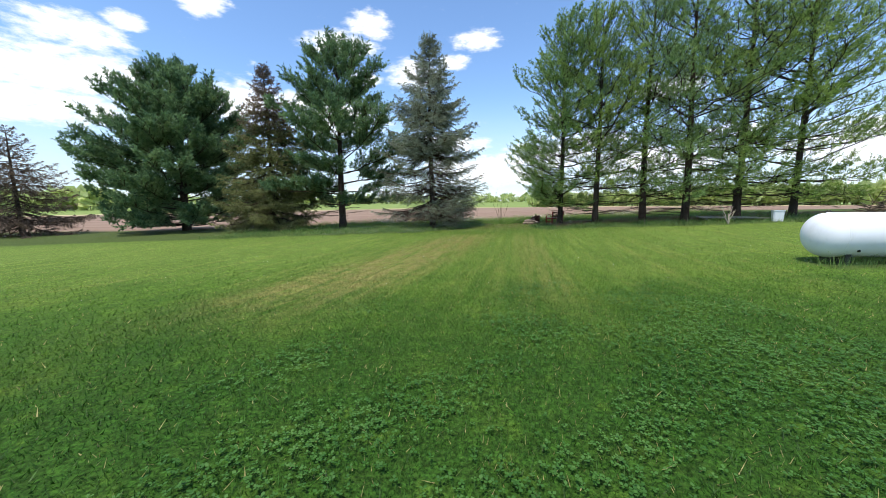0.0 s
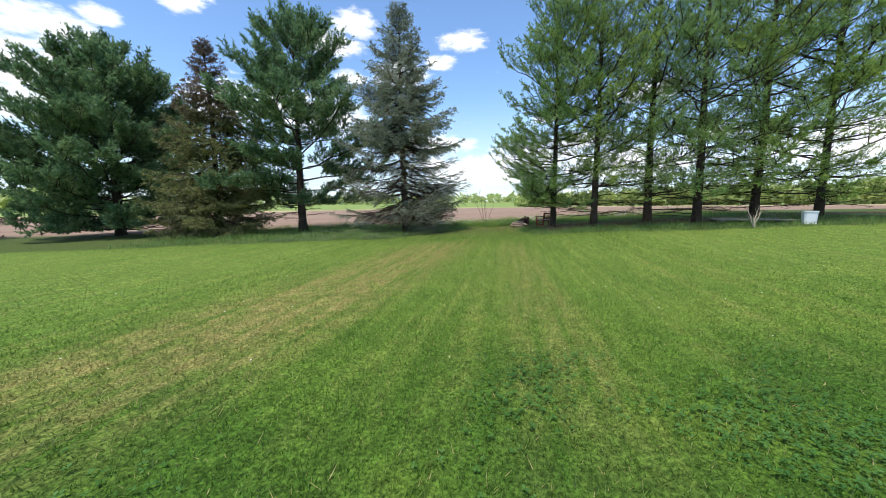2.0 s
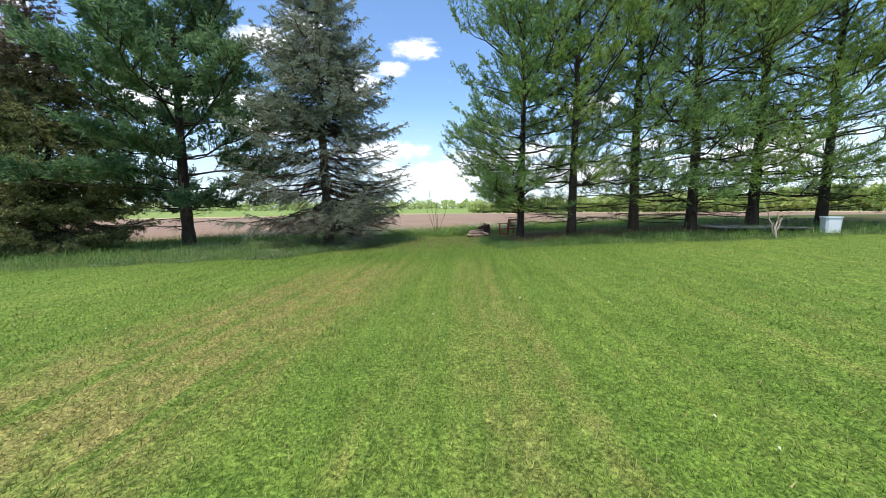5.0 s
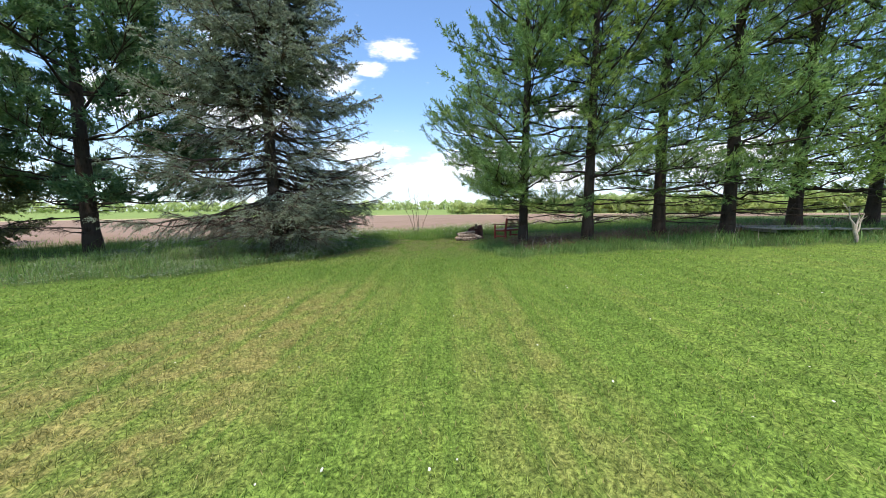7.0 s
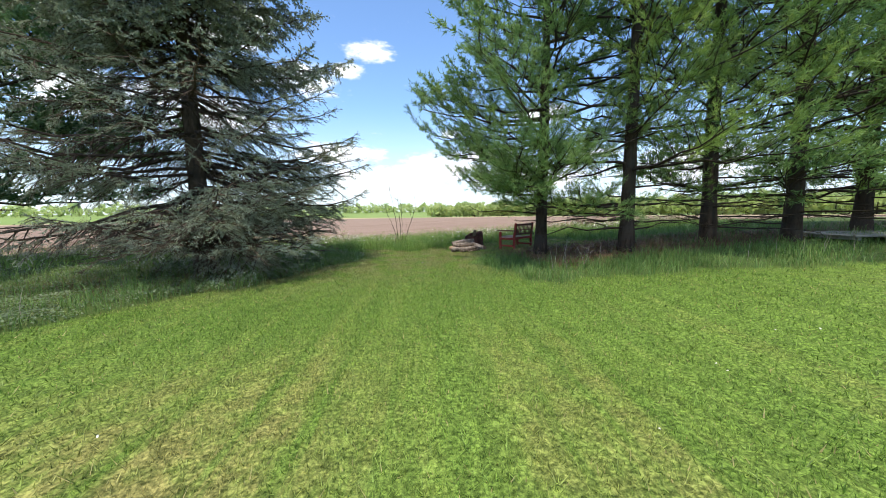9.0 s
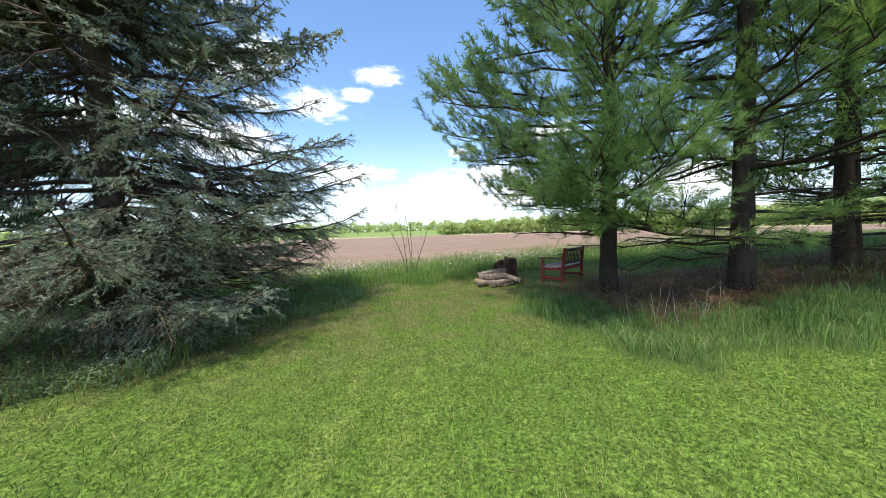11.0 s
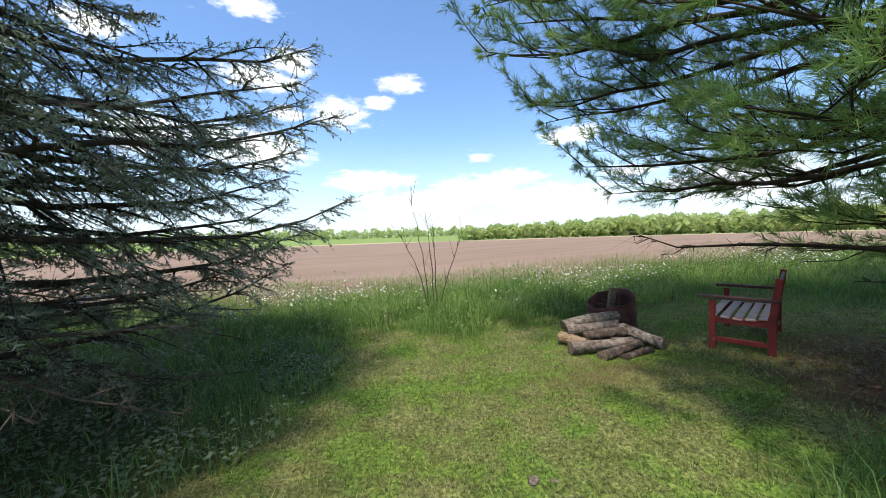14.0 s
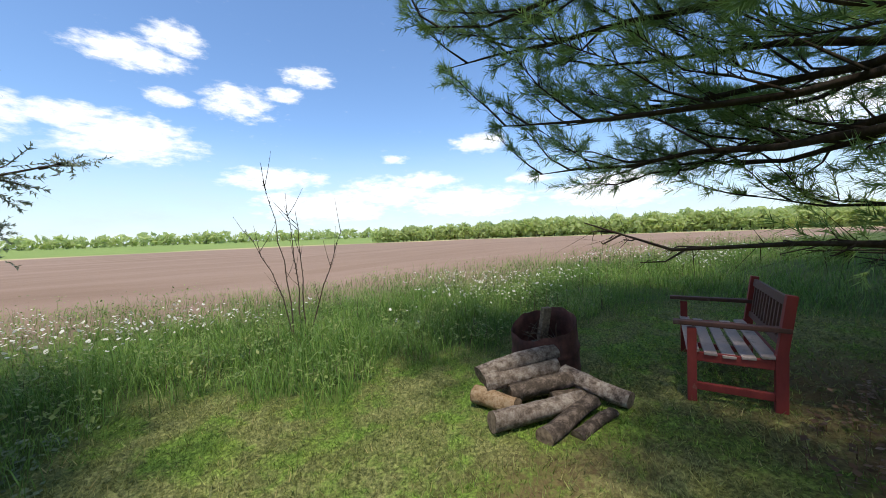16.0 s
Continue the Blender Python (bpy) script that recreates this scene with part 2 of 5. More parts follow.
# lawn colours shared by the ground and its grass
def lawn_color(nt, p):
    sep = nt.nodes.new("ShaderNodeSeparateXYZ")
    nt.links.new(p, sep.inputs[0])
    x, y = sep.outputs[0], sep.outputs[1]
    patch = noise_of(nt, p, 0.55, 4, 0.6)
    fine = noise_of(nt, p, 3.2, 4, 0.65)
    skew = nt.nodes.new("ShaderNodeCombineXYZ")
    nt.links.new(math_node(nt, "SUBTRACT", x, math_node(nt, "MULTIPLY", y, 0.24)), skew.inputs[0])
    nt.links.new(y, skew.inputs[1])
    stripes = noise_of(nt, skew.outputs[0], 1.0, 4, 0.65, (1.5, 0.07, 1))
    streaks = noise_of(nt, skew.outputs[0], 1.0, 5, 0.7, (4.2, 0.22, 1))
    c = ramp(nt, patch, [(0.3, (0.08, 0.17, 0.02)), (0.55, (0.118, 0.215, 0.028)), (0.75, (0.175, 0.25, 0.04))])
    c = mixed(nt, math_node(nt, "MULTIPLY", math_node(nt, "MULTIPLY", step(nt, y, 5.0, 13.0), math_node(nt, "ADD", 0.45, math_node(nt, "MULTIPLY", step(nt, y, 21.0, 17.0), 0.55))), 0.7), c, (0.215, 0.315, 0.062))
    # dry mowing streaks run the way of the path
    dry = math_node(nt, "MULTIPLY", step(nt, math_node(nt, "ADD", math_node(nt, "MULTIPLY", stripes, 0.6), math_node(nt, "MULTIPLY", streaks, 0.4)), 0.46, 0.66), step(nt, y, 3.0, 9.0))
    dry = math_node(nt, "MULTIPLY", dry, math_node(nt, "ADD", 0.1, math_node(nt, "MULTIPLY", step(nt, fine, 0.35, 0.7), 0.6)))
    c = mixed(nt, dry, c, (0.29, 0.28, 0.085))
    # the mower's passes, lighter and darker
    c = mixed(nt, 1.0, c, ramp(nt, streaks, [(0.36, (0.8, 0.83, 0.8)), (0.5, (0.95, 0.95, 0.95)), (0.64, (1.12, 1.1, 1.1))]), "MULTIPLY")
    thin = noise_of(nt, p, 1.5, 5, 0.7)
    bare = math_node(nt, "MULTIPLY", step(nt, y, 19.5, 24.0), step(nt, thin, 0.42, 0.55))
    c = mixed(nt, math_node(nt, "MULTIPLY", bare, 0.8), c, mixed(nt, step(nt, fine, 0.4, 0.6), (0.34, 0.25, 0.15), (0.21, 0.15, 0.085)))
    c = mixed(nt, math_node(nt, "MULTIPLY", step(nt, y, 16.5, 20.0), 0.45), c, (0.15, 0.23, 0.045))
    # the worn streak beside the walk, and lush clover where the walk starts
    for x0, slope, half, amount in ((-4.9, 0.36, 2.1, 0.95), (0.75, 0.2, 0.9, 0.45)):
        off = math_node(nt, "SUBTRACT", x, math_node(nt, "ADD", math_node(nt, "MULTIPLY", y, slope), x0))
        band = math_node(nt, "SUBTRACT", 1.0, math_node(nt, "MINIMUM", math_node(nt, "ABSOLUTE", math_node(nt, "DIVIDE", off, half)), 1.0))
        band = math_node(nt, "MULTIPLY", math_node(nt, "MULTIPLY", step(nt, band, 0.0, 0.7), step(nt, y, 3.5, 7.0)), math_node(nt, "MULTIPLY", step(nt, streaks, 0.33, 0.55), math_node(nt, "ADD", 0.4, math_node(nt, "MULTIPLY", step(nt, fine, 0.35, 0.6), 0.65))))
        band = math_node(nt, "MULTIPLY", band, step(nt, y, 19.0, 16.0))
        c = mixed(nt, math_node(nt, "MULTIPLY", band, amount), c, (0.31, 0.275, 0.095))
    lush = math_node(nt, "MULTIPLY", step(nt, math_node(nt, "ADD", y, math_node(nt, "MULTIPLY", patch, 5.0)), 11.0, 4.5), step(nt, fine, 0.15, 0.5))
    c = mixed(nt, math_node(nt, "MULTIPLY", lush, 0.85), c, (0.022, 0.078, 0.01))
    return c


def ground_material():
    m, nt, out = material("ground")
    p = world_pos(nt)
    at = nt.nodes.new("ShaderNodeAttribute")
    at.attribute_name = "zones"
    sep = nt.nodes.new("ShaderNodeSeparateColor")
    nt.links.new(at.outputs["Color"], sep.inputs[0])
    tall, duff, soil = sep.outputs[0], sep.outputs[1], sep.outputs[2]
    far = nt.nodes.new("ShaderNodeAttribute")
    far.attribute_name = "far_zone"
    fine = noise_of(nt, p, 6, 5, 0.7)
    grain = noise_of(nt, p, 40, 4, 0.7)
    c = lawn_color(nt, p)
    c = mixed(nt, math_node(nt, "MULTIPLY", step(nt, math_node(nt, "ADD", math_node(nt, "MULTIPLY", grain, 0.6), math_node(nt, "MULTIPLY", fine, 0.4)), 0.4, 0.6), 0.6), c, (0.022, 0.038, 0.008))
    # shade between tufts and light on them, put into the lawn's colour
    tuft_shade = noise_of(nt, p, 30, 3, 0.75)
    c = mixed(nt, 1.0, c, ramp(nt, tuft_shade, [(0.36, (0.36, 0.4, 0.34)), (0.5, (0.92, 0.92, 0.92)), (0.64, (1.5, 1.45, 1.45))]), "MULTIPLY")
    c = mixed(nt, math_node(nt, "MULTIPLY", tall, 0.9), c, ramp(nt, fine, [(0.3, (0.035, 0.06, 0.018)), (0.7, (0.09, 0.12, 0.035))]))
    litter = ramp(nt, grain, [(0.3, (0.07, 0.04, 0.022)), (0.7, (0.2, 0.12, 0.07))])
    c = mixed(nt, math_node(nt, "MULTIPLY", duff, step(nt, fine, 0.25, 0.5)), c, litter)
    furrow = noise_of(nt, p, 0.12, 5, 0.65, (0.5, 1.8, 1))
    earth = ramp(nt, furrow, [(0.3, (0.235, 0.16, 0.115)), (0.7, (0.33, 0.235, 0.18))])
    earth = mixed(nt, math_node(nt, "MULTIPLY", fine, 0.3), earth, (0.15, 0.09, 0.06))
    c = mixed(nt, soil, c, earth)
    fz = nt.nodes.new("ShaderNodeSeparateColor")
    nt.links.new(far.outputs["Color"], fz.inputs[0])
    c = mixed(nt, fz.outputs[0], c, (0.5, 0.4, 0.23))
    c = mixed(nt, fz.outputs[1], c, ramp(nt, furrow, [(0.3, (0.16, 0.24, 0.06)), (0.7, (0.25, 0.31, 0.1))]))
    principled(nt, out, c, 0.95, grain, 0.5, 0.03, spec=0.1)
    return m


def axis_steps(fine_lo, fine_hi, fine, far):
    a = list(np.arange(fine_lo, fine_hi, fine))
    s, v = fine, fine_hi
    right = []
    while v < far:
        right.append(v)
        s *= 1.18
        v += s
    s, v, left = fine * 1.18, fine_lo - fine * 1.18, []
    while v > -far:
        left.append(v)
        s *= 1.18
        v -= s
    return np.array(left[::-1] + a + right)


def build_ground():
    xs, ys = axis_steps(-9, 18, 0.25, 4200), axis_steps(-3, 36, 0.25, 4200)
    gx, gy = np.meshgrid(xs, ys)
    gx, gy = gx.ravel(), gy.ravel()
    v = np.stack([gx, gy, ground_z(gx, gy)], 1)
    nx, ny = len(xs), len(ys)
    i = (np.arange(ny - 1)[:, None] * nx + np.arange(nx - 1)[None]).ravel()
    me = np_mesh("ground", v, np.stack([i, i + 1, i + nx + 1, i + nx], 1), True)
    wob = 0.5 * np.sin(gx * 0.8) + 0.35 * np.sin(gx * 2.1 + gy)
    soil = smooth(gy + wob, 29.8, 33.4)
    r = np.hypot(gx, gy)
    zones = np.stack([tall_mask(gx, gy), duff_mask(gx, gy), soil, np.ones_like(gx)], 1)
    farz = np.stack([smooth(r, 182, 190), smooth(r, 202, 208), 0 * r, np.ones_like(r)], 1)
    for nm, a in (("zones", zones), ("far_zone", farz)):
        at = me.attributes.new(nm, "FLOAT_COLOR", "POINT")
        at.data.foreach_set("color", a.astype(np.float32).ravel())
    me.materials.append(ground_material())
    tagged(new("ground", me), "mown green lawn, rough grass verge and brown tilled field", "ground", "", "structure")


build_ground()


# ---- trees ----
class Wood:
    """Collects tapered tubes into arrays."""
    def __init__(self):
        self.v, self.f, self.t, self.n = [], [], [], 0

    def tube(self, pts, radii, sides=5):
        pts, radii = np.asarray(pts, float), np.asarray(radii, float)
        k = len(pts)
        d = np.gradient(pts, axis=0)
        d /= np.linalg.norm(d, axis=1, keepdims=True) + 1e-9
        ref = np.array([0, 0, 1.0]) if abs(d[0][2]) < 0.8 else np.array([1.0, 0, 0])
        u = np.cross(d, ref)
        u /= np.linalg.norm(u, axis=1, keepdims=True) + 1e-9
        w = np.cross(d, u)
        a = np.arange(sides) / sides * 2 * np.pi
        ring = pts[:, None] + radii[:, None, None] * (np.cos(a)[None, :, None] * u[:, None] + np.sin(a)[None, :, None] * w[:, None])
        self.v.append(ring.reshape(-1, 3))
        i, j = np.meshgrid(np.arange(k - 1), np.arange(sides), indexing="ij")
        j2 = (j + 1) % sides
        self.f.append((np.stack([i * sides + j, i * sides + j2, (i + 1) * sides + j2, (i + 1) * sides + j], -1).reshape(-1, 4)) + self.n)
        self.n += k * sides

    def twigs(self, a, b, r, quads=False):
        """Many thin tapering twigs at once, from a to b."""
        n = len(a)
        if not n:
            return
        u = np.cross(b - a, np.array([0.3, 0.2, 1.0]))
        u /= np.linalg.norm(u, axis=1, keepdims=True) + 1e-9
        v = np.stack([a + u * r, a - u * r, b + u * r * 0.3, b - u * r * 0.3], 1) if quads else np.stack([a + u * r, a - u * r, b], 1)
        self.v.append(v.reshape(-1, 3))
        k = v.shape[1]
        f = np.array([[0, 1, 3, 2]]) if quads else np.array([[0, 1, 2, 2]])
        if quads:
            self.f.append((np.arange(n)[:, None, None] * k + f[None]).reshape(-1, 4) + self.n)
        else:
            self.t.append((np.arange(n)[:, None, None] * k + f[None, :, :3]).reshape(-1, 3) + self.n)
        self.n += k * n

    def make(self, name, mat, parent, label=""):
        v = np.concatenate(self.v)
        f = np.concatenate(self.f) if self.f else np.zeros((0, 4), int)
        tri = np.concatenate(self.t) if self.t else np.zeros((0, 3), int)
        me = bpy.data.meshes.new(name)
        me.vertices.add(len(v))
        me.vertices.foreach_set("co", v.astype(np.float32).ravel())
        loops = np.concatenate([f.ravel(), tri.ravel()]).astype(np.int32)
        me.loops.add(len(loops))
        me.loops.foreach_set("vertex_index", loops)
        me.polygons.add(len(f) + len(tri))
        me.polygons.foreach_set("loop_start", np.concatenate([np.arange(len(f)) * 4, len(f) * 4 + np.arange(len(tri)) * 3]).astype(np.int32))
        me.update(calc_edges=True)
        me.shade_smooth()
        me.materials.append(mat)
        ob = new(name, me)
        ob.parent = parent
        return tagged(ob, label)


def brush(rng, start, axis, length, count, n_len, width, cone, lo=0.0):
    """Shoots set with pointed needles: one triangle each, leaning forward off the shoot by about cone degrees."""
    n = len(start)
    a = np.repeat(axis, count, 0)
    side = np.cross(a, rng.normal(size=(n * count, 3)))
    side /= np.linalg.norm(side, axis=1, keepdims=True) + 1e-9
    ang = np.radians(rng.normal(cone, cone * 0.28, (n * count, 1)))
    d = a * np.cos(ang) + side * np.sin(ang)
    st = np.repeat(start, count, 0) + a * (np.repeat(length, count)[:, None] * rng.uniform(lo, 1.0, (n * count, 1)))
    wv = np.cross(d, rng.normal(size=(n * count, 3)))
    wv /= np.linalg.norm(wv, axis=1, keepdims=True) + 1e-9
    wv *= width * 0.5
    return np.stack([st + wv, st + d * (n_len * rng.uniform(0.7, 1.2, (n * count, 1))), st - wv], 1).reshape(-1, 3)


def unit(v):
    return v / (np.linalg.norm(v) + 1e-9)


def units(v):
    return v / (np.linalg.norm(v, axis=1, keepdims=True) + 1e-9)


def along(u, s, pts):
    return np.stack([np.interp(u, s, pts[:, i]) for i in range(3)], -1)


def conifer(name, x, y, height, crown_base, radius, trunk_r, seed, kind, mats, label, density=1.0, needle=(14, 0.13, 0.014), dead=10, lean=(0, 0), bare=0.3, gap=None, group="", extra=0, split=None, dead_len=0.85, far=False, low_boughs=(), profile=None, whorl=1.0, even=0.62):
    """A pine or spruce: trunk, each bough with its branchlets, and a crown of needle-set shoots."""
    rng = np.random.default_rng(seed)
    tree = tagged(base(name, x, y), label, "tree", group)
    bark, leaf = mats[0], mats[1]
    zt = np.linspace(0, 1, 16)
    wob = np.stack([np.sin(zt * 5 + seed) * 0.05 * height / 12 + lean[0] * zt, np.cos(zt * 4 + seed * 2) * 0.05 * height / 12 + lean[1] * zt, zt * height - 0.25 * (zt == 0)], 1)
    tr = Wood()
    rad = trunk_r * (1 - zt) ** 0.8 + 0.012
    rad[0] *= 1.25
    fine_t = np.linspace(0, 1, 46)
    tp = along(fine_t, zt, wob)
    trad = np.interp(fine_t, zt, rad) * (1 + 0.04 * np.sin(fine_t * 90 + seed))
    tr.tube(tp, trad, 12)
    tr.make("trunk", bark, tree, "dark furrowed bark trunk")

    def on_trunk(z):
        u = z / height
        return np.array([np.interp(u, zt, wob[:, 0]), np.interp(u, zt, wob[:, 1]), z]), np.interp(u, zt, rad)

    shoots_p, shoots_d, shoots_l = [], [], []
    pine = kind == "pine"

    def grow(az, zz, length, elev, u, leafy=False):
        """One bough: side branches, their branchlets, and the green shoots at the outside."""
        o, r0 = on_trunk(min(zz, height * 0.99))
        h = np.array([math.cos(az), math.sin(az), 0])
        sidev = np.array([-h[1], h[0], 0])
        s = np.linspace(0, 1, 8)
        ln = length * math.cos(elev) ** 0.5
        pts = o + h * (ln * s)[:, None] + sidev * (rng.normal(0, 0.07) * length * s ** 2)[:, None]
        if pine:
            pts[:, 2] += ln * (math.tan(elev) * s + rng.uniform(0.0, 0.2) * s ** 2)
        else:
            pts[:, 2] += ln * (math.tan(elev) * s - 0.1 * np.sin(s * 2.6) + 0.07 * s ** 3)
        pts[1:7] += rng.normal(0, 0.011 * length, (6, 3))
        rb = min(0.009 + 0.0075 * length, r0 * 0.7)
        bough = Wood()
        bough.tube(pts, rb * (1 - s) ** 0.8 + 0.004, 5)
        wood_a, wood_b = [], []
        if pine:
            si = np.arange(0.28, 1.0, 0.15 / max(length, 0.6) / density)
        else:
            si = np.arange(0.1, 1.0, (0.12 if far else 0.085 if zz > 4.5 else 0.115) / max(length, 0.5))
        si = np.clip(si + rng.normal(0, 0.02, len(si)), 0.05, 0.99)
        bare_to = (0.2 if pine else float(np.interp(u, [0, 0.3, 0.6, 0.85], [bare, bare * 0.95, bare * 0.55, 0.1])))
        if not pine and not far and zz < 4.5:
            bare_to = 0.36 if leafy or rng.uniform() < 0.33 else 0.66
        for i, sv in enumerate(si):
            if pine and rng.uniform() < 0.2:
                continue
            q = along(sv, s, pts)
            fwd = unit(along(min(sv + 0.08, 1), s, pts) - along(max(sv - 0.08, 0), s, pts))
            ang = (1 if i % 2 else -1) * radians(rng.uniform(25, 60) if pine else rng.uniform(40, 68))
            ca, sa = math.cos(ang), math.sin(ang)
            tip = rng.uniform(-0.25, 0.75) if pine else rng.uniform(-0.65, 0.12)
            dv = unit(np.array([fwd[0] * ca - fwd[1] * sa, fwd[0] * sa + fwd[1] * ca, fwd[2] + tip]))
            if pine:
                sl = min((0.1 + 0.3 * (1 - sv)) * length * rng.uniform(0.6, 1.15) + 0.26, 1.15)
            else:
                sl = min((0.5 * (1 - sv) * length + 0.14) * rng.uniform(0.55, 1.05), 0.95)
            s2 = np.linspace(0, 1, 4)
            sp = q + dv * (sl * s2)[:, None]
            sp[:, 2] += sl * (0.22 if pine else -0.14) * s2 ** 2
            sp[1:] += rng.normal(0, 0.03 * sl, (3, 3))
            if far:
                bough.twigs(sp[:1], sp[3:], 0.3 * rb + 0.004)
            else:
                bough.tube(sp, 0.28 * rb * (1 - s2) + 0.0028, 3)
            # branchlets on both sides of the branch
            k = max(6, int(sl * 30 * density)) if pine else max(4, int(sl * (20 if far else 28)))
            uu = np.sort(rng.uniform(0.25 if pine else 0.08, 1.0, k))
            uu[-1] = 1.0
            bp = along(uu, s2, sp)
            perp = unit(np.cross(dv, [0, 0, 1.0]))
            sg = np.where(np.arange(k) % 2, 1.0, -1.0)[:, None]
            dd = dv * rng.uniform(0.5, 1.1, (k, 1)) + perp * sg * rng.uniform(0.15, 0.95, (k, 1)) * (1 - 0.8 * (uu[:, None] > 0.97)) + np.array([0, 0, 1]) * (rng.uniform(-0.15, 0.75, (k, 1)) if pine else rng.uniform(-0.65, 0.15, (k, 1)))
            dd = units(dd + rng.normal(0, 0.12, (k, 3)))
            bl = (rng.uniform(0.12, 0.32, k) * (1.4 if far else 1.0) if pine else rng.uniform(0.1, 0.26, k)) * (1.25 if far else 1.0)
            be = bp + dd * bl[:, None]
            wood_a.append(bp)
            wood_b.append(be)
            # how far out on the bough: the inside is bare
            out = sv + (1 - sv) * 0.5 * uu + rng.normal(0, 0.07, k)
            green = out > bare_to
            if not pine:
                green &= rng.uniform(0, 1, k) < density * np.interp(out, [bare_to, bare_to + 0.15], [0.6, 1.0])
                dry = ~green & (rng.uniform(0, 1, k) < 0.8)
                if dry.any() and not far:
                    m = int(dry.sum())
                    for _ in range(3):
                        f = bp[dry] + (be - bp)[dry] * rng.uniform(0.2, 0.9, (m, 1))
                        wood_a.append(f)
                        wood_b.append(f + units(dd[dry] + rng.normal(0, 0.7, (m, 3))) * rng.uniform(0.05, 0.13, (m, 1)))
            shoots_p.append(bp[green])
            shoots_d.append(dd[green])
            shoots_l.append(bl[green])
        tip_d = units(unit(pts[-1] - pts[-2]) + rng.normal(0, 0.4, (5, 3)))
        shoots_p.append(np.repeat(pts[-1:], 5, 0) - tip_d * 0.08)
        shoots_d.append(tip_d)
        shoots_l.append(np.full(5, 0.18))
        if wood_a:
            bough.twigs(np.concatenate(wood_a), np.concatenate(wood_b), 0.0036 if not far else 0.005)
        bough.make("bough", bark, tree)

    z = crown_base
    az = rng.uniform(0, 6.28)
    while z < height * 0.985:
        u = (z - crown_base) / (height - crown_base)
        if pine:
            prof = np.interp(u, [0, 0.12, 0.35, 0.6, 0.82, 1], profile or [0.82, 0.97, 1.0, 0.8, 0.48, 0.12])
            elev = radians(np.interp(u, [0, 0.3, 0.7, 1], [-2, 13, 33, 62]) + rng.uniform(-8, 8))
            count = rng.integers(4, 6) + (extra if u < 0.55 else 0)
        else:
            prof = np.interp(u, [0, 0.06, 0.5, 1], [0.9, 1.0, 0.66, 0.05])
            elev = radians(np.interp(u, [0, 0.3, 0.7, 1], [-5, -1, 14, 48]) + rng.uniform(-9, 9))
            count = rng.integers(5, 8)
        for _ in range(count):
            az += 2.4 + rng.uniform(-0.5, 0.5)
            length = radius * prof * (rng.uniform(even, 1.1) if pine else rng.uniform(0.82, 1.1))
            if gap is not None:
                length *= gap(az % (2 * np.pi), u)
            grow(az, z + rng.uniform(-0.12, 0.12), max(length, 0.25), elev, u)
        z += ((0.46 + 0.27 * (1 - u)) * (height / 12) ** 0.5 if pine else 0.34 if far or z > 4.5 else 0.46) * rng.uniform(0.8, 1.2) * whorl
    for deg, zz, length, tip in low_boughs:
        grow(radians(deg), zz, length, radians(tip), 0.2, True)
    # dead boughs below the crown
    for _ in range(dead):
        zz = rng.uniform(0.45, max(0.8, crown_base + 0.5))
        o, r0 = on_trunk(zz)
        az = rng.uniform(0, 6.28)
        h = np.array([math.cos(az), math.sin(az), 0])
        ln = radius * rng.uniform(0.4 * dead_len, dead_len)
        s = np.linspace(0, 1, 6)
        pts = o + h * (ln * s)[:, None] + rng.normal(0, 0.03 * ln, (6, 3)) * s[:, None]
        pts[:, 2] += ln * (rng.uniform(-0.06, 0.1) * s - (0 if pine else 0.1) * s ** 2)
        b = Wood()
        b.tube(pts, 0.022 * (1 - s) + 0.004, 4)
        for _ in range(int(ln * 6)):
            i = rng.uniform(0.2, 1)
            q = along(i, s, pts)
            dv = unit(h + np.array([-h[1], h[0], 0]) * rng.choice([-1, 1]) * rng.uniform(0.4, 1.4) + np.array([0, 0, rng.uniform(-0.5, 0.15)]))
            sl = rng.uniform(0.2, 0.7) * (1.2 - i)
            b.tube(np.array([q, q + dv * sl * 0.5 + rng.normal(0, 0.03, 3), q + dv * sl]), [0.008, 0.005, 0.003], 3)
            k = 6
            st = q + dv * sl * rng.uniform(0.2, 0.95, (k, 1))
            b.twigs(st, st + (dv + rng.normal(0, 0.75, (k, 3))) * 0.18, 0.0028)
        b.make("dead_bough", DEADWOOD if not pine else bark, tree)
    P, A, L = np.concatenate(shoots_p), np.concatenate(shoots_d), np.concatenate(shoots_l)
    cone, lo = (42, 0.45) if pine else (52, 0.05)
    if split:
        # fine needles low down, where one walks past; broader ones high up
        low = P[:, 2] < split[0]
        v = np.concatenate([brush(rng, P[low], A[low], L[low], *split[1:], cone, lo), brush(rng, P[~low], A[~low], L[~low], *needle, cone, lo)])
    else:
        v = brush(rng, P, A, L, *needle, cone, lo)
    if len(mats) > 2:
        # two kinds of needles, the second towards the top
        vq = v.reshape(-1, 3, 3)
        zc = vq[:, 0, 2] / height
        pick = zc + rng.normal(0, 0.1, len(zc)) > mats[3]
        for sel, mm, nm in ((~pick, leaf, "crown"), (pick, mats[2], "crown_top")):
            q = vq[sel].reshape(-1, 3)
            np_thing(nm, q, np.arange(len(q)).reshape(-1, 3), mm, tree)
    else:
        np_thing("crown", v, np.arange(len(v)).reshape(-1, 3), leaf, tree)
    return tree


def off_path_spruce(a, u):
    """Boughs towards the mown path are kept shorter."""
    if math.cos(a + 1.15) > 0.5:
        return 0.7 if u < 0.08 else 0.92 if u < 0.4 else 1.0
    return 1.0


